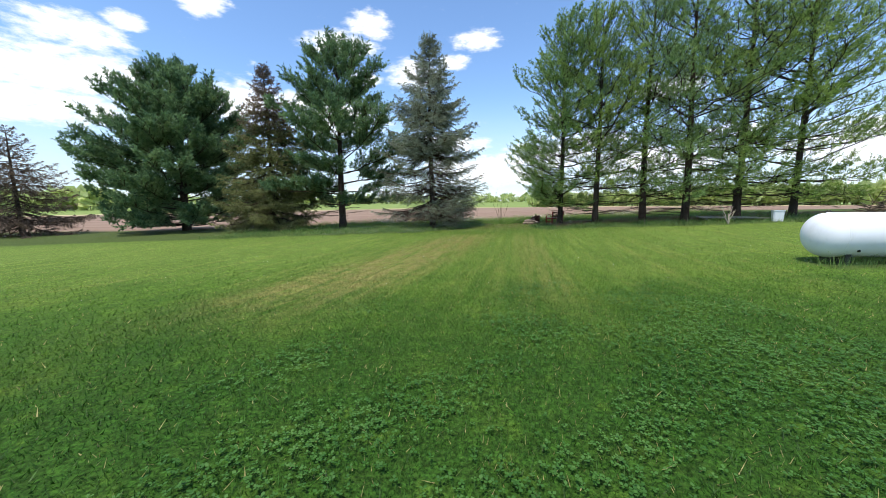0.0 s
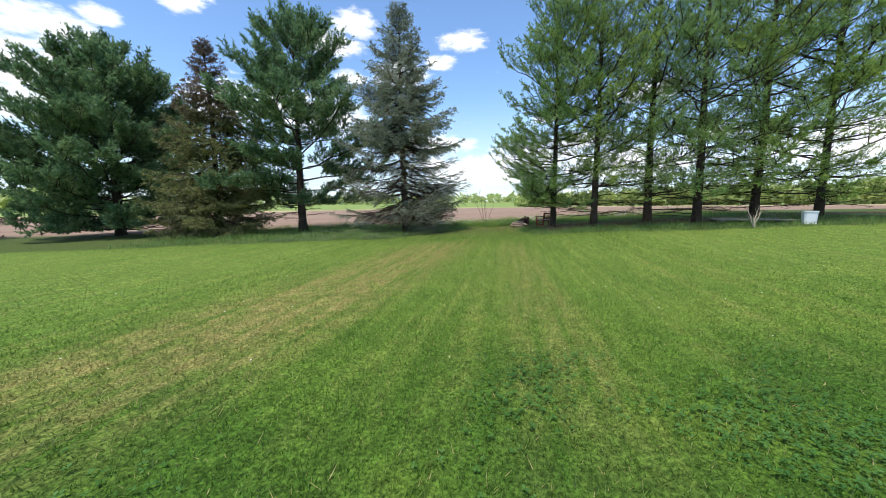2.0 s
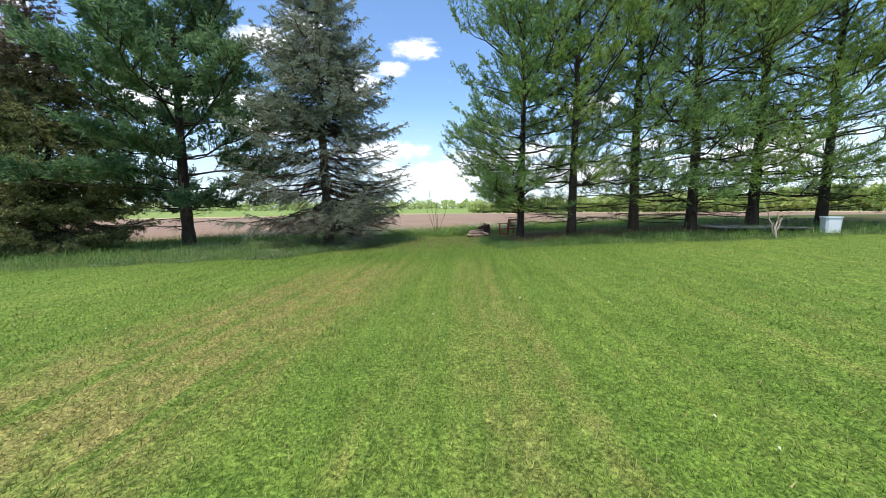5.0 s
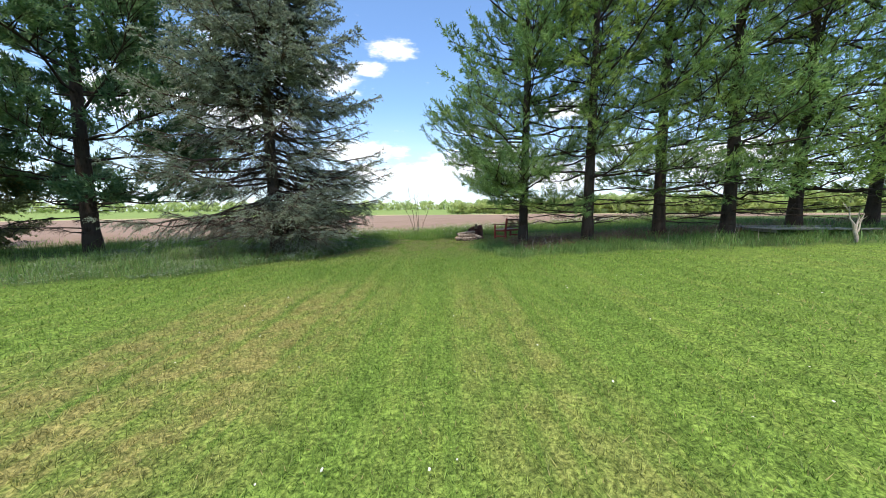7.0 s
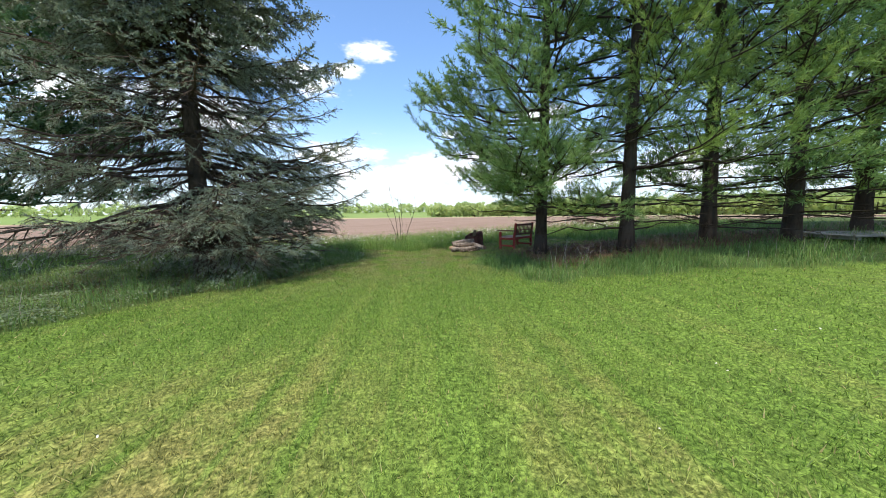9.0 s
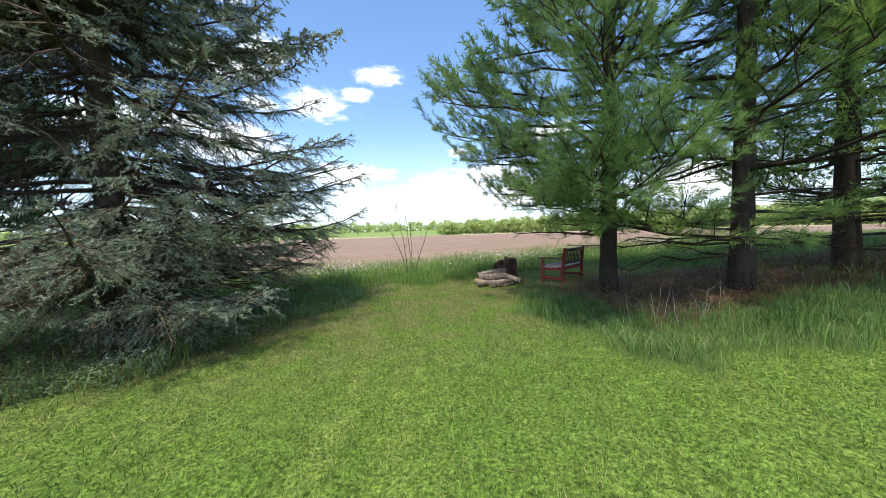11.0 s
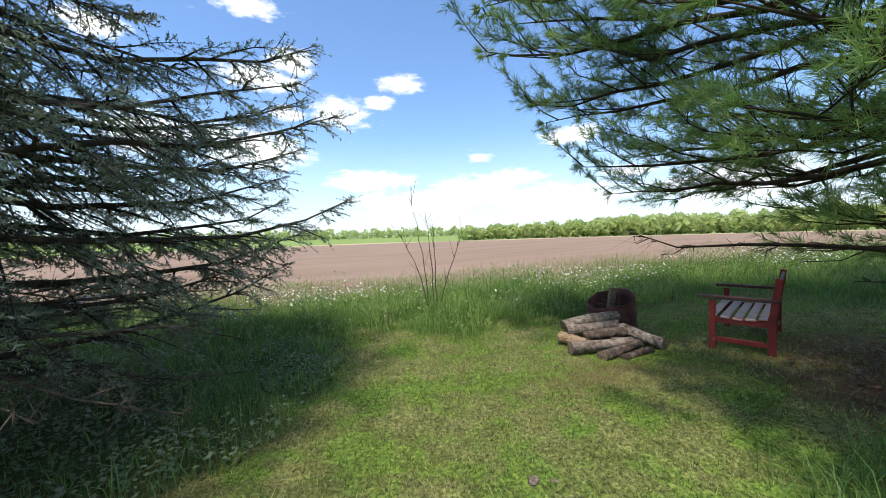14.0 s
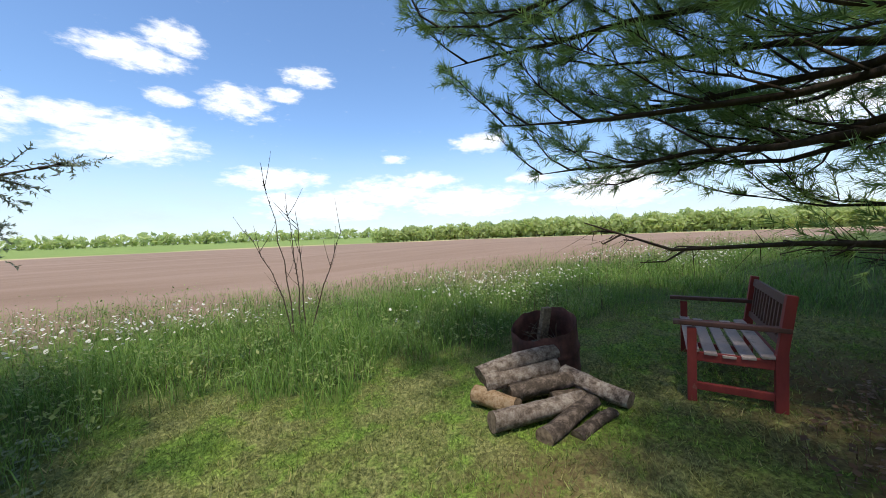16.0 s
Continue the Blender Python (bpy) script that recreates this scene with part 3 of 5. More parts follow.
def off_path_pine(a, u):
    """The side towards the bench and the path carries few low boughs."""
    if radians(25) < a < radians(262):
        low = 0.28 if u < 0.07 else 0.8 if u < 0.085 else 0.86 if a > radians(165) else 1.0
        return low * (0.78 if u > 0.12 and a > radians(185) else 0.74 if u > 0.3 and a < radians(150) else 1.0)
    return 1.0


# low boughs: heading in degrees, height on the trunk, length, rise in degrees
PINE_LOW = ((100, 1.9, 3.2, -7), (84, 2.0, 3.0, -6), (114, 2.1, 3.1, -5), (70, 1.9, 2.9, -7), (94, 2.3, 3.3, -4), (128, 2.9, 3.7, 4), (60, 2.4, 3.2, 0),
            (207, 1.7, 2.2, -7), (182, 1.9, 2.2, -4), (226, 1.75, 2.7, -4), (152, 2.0, 1.8, -3), (244, 1.8, 2.9, -4), (216, 2.0, 2.4, -3), (235, 1.5, 2.3, -5), (196, 1.6, 1.9, -6), (256, 1.9, 2.6, 0),
            (129, 3.1, 4.2, 5), (118, 3.3, 4.1, 6), (138, 3.5, 3.7, 8), (108, 2.7, 3.9, 2), (122, 3.9, 4.1, 9), (222, 1.9, 2.8, -3), (231, 2.1, 2.9, -2))
SPRUCE_LOW = ((-40, 1.9, 3.2, 0), (-46, 2.0, 3.1, 0), (-52, 1.8, 3.1, -2), (-34, 1.7, 3.1, -1), (-60, 2.1, 3.2, 2), (-70, 1.7, 3.4, 0),
              (-52, 1.1, 2.8, -6), (-36, 1.05, 3.3, -4), (-44, 1.0, 3.2, -6), (18, 2.5, 4.2, 3), (28, 3.4, 4.2, 4), (34, 2.0, 4.8, 0), (40, 1.6, 4.7, 0),
              (44, 2.3, 4.6, 2), (36, 2.6, 4.6, 3), (34, 3.0, 4.3, 4), (46, 3.0, 4.3, 4), (52, 2.0, 4.5, 1))


def tree_line():
    conifer("spruce_tree", -33, 27.5, 8.2, 0.6, 4.6, 0.16, 3, "spruce", (BARK_SPRUCE, SPRUCE_BROWN), "half-dead brown spruce with bare twiggy boughs", 0.4, (7, 0.09, 0.04), 8, bare=0.45, far=True, whorl=1.3)
    conifer("pine_tree", -21.8, 30.0, 12.4, 0.5, 6.0, 0.3, 11, "pine", (BARK, PINE_DEEP), "broad dense dark green pine beside the field", 0.95, (5, 0.2, 0.075), 8, far=True, profile=[0.85, 1.0, 1.0, 0.72, 0.38, 0.12], whorl=0.85, even=0.88, extra=2)
    conifer("spruce_tree", -12.6, 26.4, 11.6, 0.9, 4.0, 0.2, 5, "spruce", (BARK_SPRUCE, SPRUCE_OLIVE, SPRUCE_BROWN, 0.62), "olive spruce with a brown cone-laden top", 0.95, (6, 0.08, 0.05), 14, bare=0.3, far=True)
    conifer("pine_tree", -7.6, 27.2, 12.5, 1.7, 5.4, 0.26, 23, "pine", (BARK, PINE_DEEP), "tall dark green pine with open layered boughs", 1.0, (6, 0.18, 0.06), 14, far=True, whorl=1.1)
    conifer("spruce_tree", -0.6, 23.95, 12.5, 1.0, 4.35, 0.2, 8, "spruce", (BARK_SPRUCE, SPRUCE), "tall blue-grey spruce with bare lower twigs", 0.95, (8, 0.055, 0.034), 48, bare=0.5, low_boughs=SPRUCE_LOW, gap=off_path_spruce, split=(4.6, 22, 0.034, 0.0105))
    conifer("pine_tree", 7.9, 23.0, 12.2, 1.35, 4.7, 0.15, 31, "pine", (BARK, PINE), "green pine with drooping boughs over a bench", 0.88, (8, 0.14, 0.027), 2, gap=off_path_pine, low_boughs=PINE_LOW, group="row of pines", extra=1, split=(5.0, 25, 0.11, 0.0064), dead_len=0.5)
    conifer("pine_tree", 9.75, 21.9, 12.4, 1.3, 3.8, 0.17, 42, "pine", (BARK, PINE_BRIGHT), "bright green pine with bare lower trunk", 0.72, (8, 0.14, 0.026), 12, group="row of pines", split=(4.5, 16, 0.12, 0.0085))
    conifer("pine_tree", 12.7, 21.9, 14.2, 1.5, 3.9, 0.19, 53, "pine", (BARK, PINE), "tall green pine with bare lower trunk", 0.58, (7, 0.15, 0.03), 12, group="row of pines", far=True)
    conifer("pine_tree", 14.8, 21.2, 15.0, 1.4, 4.2, 0.2, 64, "pine", (BARK, PINE), "tall green pine with dead low boughs", 0.56, (7, 0.16, 0.031), 12, group="row of pines", far=True)
    conifer("pine_tree", 17.9, 21.0, 15.5, 1.4, 4.6, 0.2, 75, "pine", (BARK, PINE_BRIGHT), "tall yellow-green pine with thick trunk", 0.56, (7, 0.17, 0.034), 12, group="row of pines", far=True)
    conifer("pine_tree", 20.7, 20.4, 15.5, 1.3, 5.2, 0.17, 86, "pine", (BARK, PINE_BRIGHT), "wide spreading green pine at the row's end", 0.56, (7, 0.17, 0.036), 10, group="row of pines", far=True)


tree_line()


# ---- distant woods ----
def far_woods():
    """Hedgerow and woods round the field: stems and crowns of many leaf clumps."""
    rng = np.random.default_rng(5)
    v, wood = [], Wood()
    for az in np.arange(-100, 92, 0.55):
        if az > 14.5:
            r, hgt, n = 206 + rng.uniform(0, 10), np.interp(az, [14.5, 17, 26, 36, 45, 90], [7, 7, 7.5, 9, 8.5, 10]) * rng.uniform(0.8, 1.1), 200
        elif az > -42:
            r, hgt, n = 470 + rng.uniform(0, 40), rng.uniform(7, 13), 55
        else:
            r, hgt, n = 330 + rng.uniform(0, 30), rng.uniform(10, 16), 70
        a = radians(az + rng.uniform(-0.25, 0.25))
        x, y = r * math.sin(a), r * math.cos(a)
        g = float(ground_z(x, y))
        rad = hgt * rng.uniform(0.35, 0.5)
        wood.tube([[x, y, g - 0.2], [x, y, g + hgt * 0.6]], [0.25, 0.1], 5)
        d = rng.normal(size=(n, 3))
        d /= np.linalg.norm(d, axis=1, keepdims=True)
        c = d * rng.uniform(0.5, 1.0, (n, 1)) ** 0.5 * np.array([rad, rad, hgt * 0.5]) * rng.uniform(0.8, 1.15, (n, 1)) + np.array([x, y, g + hgt * 0.54])
        c[:, 2] = np.maximum(c[:, 2], g + 0.3)
        sz = hgt * (0.075 if az > 14.5 else 0.11)
        e1 = rng.normal(size=(n, 3)) * sz
        e2 = rng.normal(size=(n, 3)) * sz
        v.append(np.stack([c - e1, c + e2, c + e1, c - e2], 1).reshape(-1, 3))
    v = np.concatenate(v)
    woods = tagged(new("distant_woods"), "spring-green trees along the far edge of the field", "trees", "", "stuff")
    # leaf colours lifted well above real foliage: distance haze is put into them
    np_thing("foliage", v, np.arange(len(v)).reshape(-1, 4), needle_material("far_leaves_hazed", (0.42, 0.52, 0.19), (0.55, 0.63, 0.27), (0.66, 0.7, 0.38), 0.65), woods)
    wood.make("trunks", BARK, woods)


far_woods()


# ---- things ----
def box(bm, cx, cy, cz, sx, sy, sz, bevel=0.006, rot=None):
    """A bevelled box in bm, centred at c, turned by rot."""
    m = Matrix.Translation((cx, cy, cz)) @ (rot or Matrix.Identity(4)) @ Matrix.Diagonal((sx, sy, sz, 1))
    got = bmesh.ops.create_cube(bm, size=1.0, matrix=m)
    if bevel:
        es = list({e for v in got["verts"] for e in v.link_edges})
        bmesh.ops.bevel(bm, geom=es, offset=bevel, segments=2, affect="EDGES", profile=0.6)


def lathe(bm, rings, sides=40, closed_bottom=True, closed_top=True):
    """Turns (radius, z) pairs about z."""
    rows = []
    for r, z in rings:
        rows.append([bm.verts.new((r * math.cos(2 * math.pi * i / sides), r * math.sin(2 * math.pi * i / sides), z)) for i in range(sides)])
    for a, b in zip(rows, rows[1:]):
        for i in range(sides):
            f = bm.faces.new((a[i], a[(i + 1) % sides], b[(i + 1) % sides], b[i]))
            f.smooth = True
    if closed_bottom:
        bm.faces.new(rows[0][::-1])
    if closed_top:
        bm.faces.new(rows[-1])
    return rows


def painted_wood(name, paint, wood, wear):
    m, nt, out = material(name)
    p = world_pos(nt)
    grain = noise_of(nt, p, 45, 4, 0.6, (1, 1, 0.3))
    n = noise_of(nt, p, 9, 5, 0.65)
    worn = step(nt, n, wear, wear + 0.14)
    c = mixed(nt, worn, mixed(nt, math_node(nt, "MULTIPLY", grain, 0.6), paint, tuple(v * 0.45 for v in paint)), mixed(nt, grain, wood, tuple(v * 0.55 for v in wood)))
    principled(nt, out, c, 0.75, grain, 0.35, 0.004, spec=0.3)
    return m


RED_PAINT = painted_wood("worn_red_paint", (0.24, 0.036, 0.03), (0.3, 0.2, 0.15), 0.62)
DARK_PAINT = painted_wood("worn_dark_rail", (0.11, 0.05, 0.04), (0.2, 0.14, 0.11), 0.6)
GREY_BOARD = painted_wood("weathered_seat_board", (0.42, 0.33, 0.3), (0.3, 0.24, 0.21), 0.55)


def bench():
    """A two-seat garden bench: slatted seat, slatted back, arms on straight legs."""
    w, d, arm_h, seat_h = 1.18, 0.54, 0.6, 0.41
    th = tagged(base("garden_bench", 7.5, 24.86, rz=32), "red wooden garden bench with worn grey seat slats", "bench")
    tilt = Matrix.Rotation(radians(7), 4, "X")
    for x in (0.03, w - 0.03):
        bm = bmesh.new()
        box(bm, x, -0.03, arm_h / 2 - 0.02, 0.06, 0.06, arm_h - 0.02, 0.006)
        part("front_leg", bm, RED_PAINT, th, "bright red front leg")
        bm = bmesh.new()
        box(bm, x, -d + 0.0, 0.2, 0.06, 0.07, 0.46, 0.006)
        box(bm, x, -d - 0.025, 0.62, 0.06, 0.06, 0.46, 0.006, tilt)
        part("rear_leg", bm, RED_PAINT, th)
        bm = bmesh.new()
        box(bm, x, -d / 2, 0.12, 0.035, d - 0.06, 0.055, 0.005)
        part("side_stretcher", bm, RED_PAINT, th)
        bm = bmesh.new()
        box(bm, x, -d / 2, seat_h - 0.06, 0.032, d - 0.06, 0.07, 0.005)
        part("side_rail", bm, RED_PAINT, th)
        bm = bmesh.new()
        box(bm, x, -d / 2 + 0.02, arm_h + 0.005, 0.075, d + 0.14, 0.035, 0.008)
        part("armrest", bm, DARK_PAINT, th, "dark flat armrest")
    for y, z in ((-0.03, seat_h - 0.06), (-d, seat_h - 0.05)):
        bm = bmesh.new()
        box(bm, w / 2, y, z, w - 0.12, 0.03, 0.07, 0.005)
        part("seat_rail", bm, RED_PAINT, th)
    for i in range(5):
        u = i / 4
        bm = bmesh.new()
        box(bm, w / 2, -0.035 - u * (d - 0.1), seat_h - 0.008 - 0.03 * math.sin(u * math.pi), w - 0.005, 0.082, 0.022, 0.006, Matrix.Rotation(radians((u - 0.5) * -12), 4, "X"))
        part("seat_slat", bm, GREY_BOARD, th, "weathered grey seat slat")
    back = -d - 0.03
    for z, hh in ((0.79, 0.07), (0.49, 0.05)):
        bm = bmesh.new()
        box(bm, w / 2, back - (z - 0.6) * 0.12, z, w - 0.1, 0.03, hh, 0.006, tilt)
        part("back_rail", bm, DARK_PAINT, th)
    slat = None
    for i in range(12):
        x = 0.1 + i * (w - 0.2) / 11
        if slat is None:
            bm = bmesh.new()
            box(bm, 0, 0, 0, 0.034, 0.016, 0.28, 0.004)
            slat = part("back_slat", bm, DARK_PAINT, th, "thin upright back slat")
            sl = slat
        else:
            sl = new("back_slat", slat.data)
            sl.parent = th
            tagged(sl, "thin upright back slat")
        sl.matrix_basis = Matrix.Translation((x, back - 0.006, 0.64)) @ tilt


bench()


def rust_material():
    m, nt, out = material("rusted_steel")
    p = world_pos(nt)
    n1, n2, n3 = noise_of(nt, p, 5, 6, 0.65), noise_of(nt, p, 40, 4, 0.7), noise_of(nt, p, 9, 4, 0.6, (1, 1, 0.25))
    c = ramp(nt, n1, [(0.3, (0.035, 0.017, 0.014)), (0.5, (0.095, 0.04, 0.032)), (0.72, (0.17, 0.078, 0.06))])
    c = mixed(nt, step(nt, n3, 0.5, 0.75), c, (0.05, 0.03, 0.028))
    principled(nt, out, c, 0.85, n2, 0.5, 0.006, metal=0.15, spec=0.25)
    return m


RUST = rust_material()


def ash_material():
    m, nt, out = material("ash")
    n = noise_of(nt, world_pos(nt), 30, 4)
    principled(nt, out, ramp(nt, n, [(0.3, (0.03, 0.028, 0.026)), (0.7, (0.16, 0.15, 0.14))]), 0.95, n, 0.6, 0.02, spec=0.1)
    return m


def log_bark(name, dark, mid, pale):
    m, nt, out = material(name)
    p = world_pos(nt)
    n1, n2 = noise_of(nt, p, 17, 6, 0.75), noise_of(nt, p, 80, 5, 0.75)
    tint = nt.nodes.new("ShaderNodeObjectInfo").outputs["Random"]
    c = ramp(nt, n1, [(0.36, dark), (0.49, mid), (0.62, pale)])
    c = mixed(nt, math_node(nt, "MULTIPLY", tint, 0.25), c, (0.25, 0.19, 0.13))
    c = mixed(nt, math_node(nt, "MULTIPLY", n2, 0.45), c, (0.05, 0.04, 0.035))
    principled(nt, out, c, 0.9, math_node(nt, "ADD", n1, math_node(nt, "MULTIPLY", n2, 0.5)), 1.0, 0.03, spec=0.15)
    return m


def log_end():
    e, nt, out = material("log_end")
    p = world_pos(nt)
    n = noise_of(nt, p, 30, 4)
    principled(nt, out, ramp(nt, n, [(0.3, (0.09, 0.065, 0.045)), (0.7, (0.3, 0.22, 0.15))]), 0.9, n, 0.4, 0.006, spec=0.15)
    return e


LOG_BARK = log_bark("log_bark", (0.07, 0.052, 0.042), (0.27, 0.21, 0.175), (0.5, 0.44, 0.38))
LOG_TAN = log_bark("log_peeled", (0.2, 0.12, 0.06), (0.42, 0.28, 0.16), (0.56, 0.42, 0.28))
LOG_CHAR = log_bark("log_scorched", (0.014, 0.011, 0.01), (0.07, 0.052, 0.043), (0.26, 0.2, 0.165))
LOG_END = log_end()


def fire_barrel():
    """A cut-down steel drum, its rim cut askew, with burnt scraps inside."""
    th = tagged(base("burn_barrel", 7.08, 25.95, rz=0), "rusty cut-down steel burn barrel with scorched rim", "barrel")
    th.rotation_euler = (radians(-2), radians(-3), 0)
    rng = random.Random(4)
    bm = bmesh.new()
    n, r = 48, 0.32
    prof = [(0.0, 0.0), (0.05, 0.0), (0.1, 0.0), (0.4, 0.0), (0.46, 0.004), (0.5, 0.014), (0.54, 0.004), (0.6, 0.0), (0.8, 0.0), (1.0, 0.0)]
    rows = []
    for inner in (False, True):
        seq = prof if not inner else prof[::-1]
        for u, bulge in seq:
            row = []
            for i in range(n):
                a = 2 * math.pi * i / n
                top = 0.47 + 0.085 * math.cos(a - 0.35) + 0.012 * math.sin(5 * a) + 0.006 * math.sin(13 * a)
                rr = r + bulge - (0.006 if inner else 0) + 0.004 * math.sin(3 * a)
                row.append(bm.verts.new((rr * math.cos(a), rr * math.sin(a), u * top)))
            rows.append(row)
    for a, b in zip(rows, rows[1:]):
        for i in range(n):
            bm.faces.new((a[i], a[(i + 1) % n], b[(i + 1) % n], b[i])).smooth = True
    part("drum_wall", bm, RUST, th)
    bm = bmesh.new()
    lathe(bm, [(0.3, 0.2), (0.2, 0.25), (0.08, 0.29), (0.01, 0.3)], 24)
    part("ash_bed", bm, ash_material(), th, "grey ash and char")
    bm = bmesh.new()
    box(bm, 0.0, 0.0, 0.0, 0.1, 0.05, 0.42, 0.008, Matrix.Rotation(radians(12), 4, "X") @ Matrix.Rotation(radians(6), 4, "Y"))
    blk = part("wood_block", bm, LOG_END, th, "pale split wood block standing in the drum")
    blk.location = (0.02, 0.02, 0.42)
    for i in range(14):
        w = Wood()
        a, b = rng.uniform(0, 6.28), rng.uniform(0, 6.28)
        p = np.array([0.16 * math.cos(a) - 0.06, 0.16 * math.sin(a), 0.3])
        q = np.array([0.2 * math.cos(b) - 0.08, 0.2 * math.sin(b), rng.uniform(0.4, 0.52)])
        w.tube([p, (p + q) / 2 + np.array([0, 0, 0.03]), q], [0.004, 0.004, 0.002], 4)
        w.make("stick", DEADWOOD, th, "dry pale twig")


fire_barrel()


def log_pile():
    rng = random.Random(8)
    # ends (x, y, z of the axis) and radius
    logs = [((6.02, 25.36, 0.075), (6.78, 25.24, 0.08), 0.075), ((6.24, 25.08, 0.055), (6.82, 25.16, 0.06), 0.06),
            ((6.13, 25.78, 0.08), (6.33, 25.46, 0.075), 0.07), ((6.34, 25.56, 0.125), (6.86, 25.42, 0.14), 0.07),
            ((6.2, 25.72, 0.19), (6.88, 25.6, 0.2), 0.068), ((6.2, 25.82, 0.225), (6.93, 25.68, 0.3), 0.07),
            ((6.84, 25.5, 0.17), (7.06, 25.02, 0.075), 0.075), ((6.46, 25.0, 0.02), (6.86, 25.02, 0.025), 0.045),
            ((6.4, 25.72, 0.06), (6.98, 25.62, 0.06), 0.065), ((6.6, 25.36, 0.05), (7.0, 25.3, 0.055), 0.06)]
    for i, (a, b, r) in enumerate(logs):
        a, b = np.array(a), np.array(b)
        a[2] += float(ground_z(a[0], a[1]))
        b[2] += float(ground_z(b[0], b[1]))
        ax = unit(b - a)
        ref = unit(np.cross(ax, [0, 0, 1]))
        up = np.cross(ref, ax)
        bm = bmesh.new()
        n, k = 16, 9
        rows = []
        ph = [rng.uniform(0, 6.28) for _ in range(4)]
        for j in range(k):
            u = j / (k - 1)
            c = a + (b - a) * u + up * 0.012 * math.sin(u * 3 + ph[0]) + ref * 0.012 * math.sin(u * 4 + ph[1])
            row = []
            for q in range(n):
                t = 2 * math.pi * q / n
                rr = r * (1 + 0.07 * math.sin(2 * t + ph[2]) + 0.05 * math.sin(3 * t + u * 4 + ph[3]) + 0.06 * rng.uniform(-1, 1)) * (1.06 - 0.12 * u)
                p = c + ref * rr * math.cos(t) + up * rr * math.sin(t) + ax * (0.012 * math.sin(t + ph[1]) if j in (0, k - 1) else 0)
                row.append(bm.verts.new(p))
            rows.append(row)
        for p, q in zip(rows, rows[1:]):
            for j in range(n):
                bm.faces.new((p[j], p[(j + 1) % n], q[(j + 1) % n], q[j])).smooth = True
        ends = [[np.array(v.co) for v in row] for row in (rows[0], rows[-1])]
        kind = "thick" if r > 0.068 else "thin"
        bark, word = (LOG_TAN, "peeled tan") if i == 2 else (LOG_CHAR, "scorched dark") if i in (1, 3, 7, 9) else (LOG_BARK, "weathered grey")
        th = part("firewood_log", bm, bark, None)
        tagged(th, "%s %s firewood log stacked beside the burn barrel" % (kind, word), "log", "firewood logs")
        for c, sgn in ((a, -1), (b, 1)):
            e = bmesh.new()
            edge = ends[0] if sgn < 0 else ends[1]
            ring = [e.verts.new(p + ax * sgn * 0.002) for p in edge]
            mid = e.verts.new(sum(edge, np.zeros(3)) / n + ax * sgn * 0.004)
            for q in range(16):
                e.faces.new((ring[q], ring[(q + 1) % 16], mid) if sgn > 0 else (ring[(q + 1) % 16], ring[q], mid))
            part("cut_end", e, LOG_END, th, "sawn end with dull heartwood")


log_pile()


def white_paint(name, color, dirt):
    m, nt, out = material(name)
    p = world_pos(nt)
    n1, n2 = noise_of(nt, p, 2.2, 5, 0.6, (1, 1, 0.6)), noise_of(nt, p, 22, 4)
    c = mixed(nt, math_node(nt, "MULTIPLY", step(nt, n1, 0.5, 0.8), dirt), color, (0.42, 0.42, 0.4))
    principled(nt, out, c, 0.42, n2, 0.05, 0.003, spec=0.5)
    return m


TANK_PAINT = white_paint("tank_paint", (0.76, 0.78, 0.82), 0.35)
TUB_PLASTIC = white_paint("tub_plastic", (0.7, 0.74, 0.78), 0.4)


def dark_metal():
    m, nt, out = material("dark_fitting")
    n = noise_of(nt, world_pos(nt), 30)
    principled(nt, out, ramp(nt, n, [(0.3, (0.03, 0.03, 0.03)), (0.7, (0.09, 0.085, 0.08))]), 0.6, n, 0.2, 0.003, metal=0.6)
    return m


DARK_METAL = dark_metal()


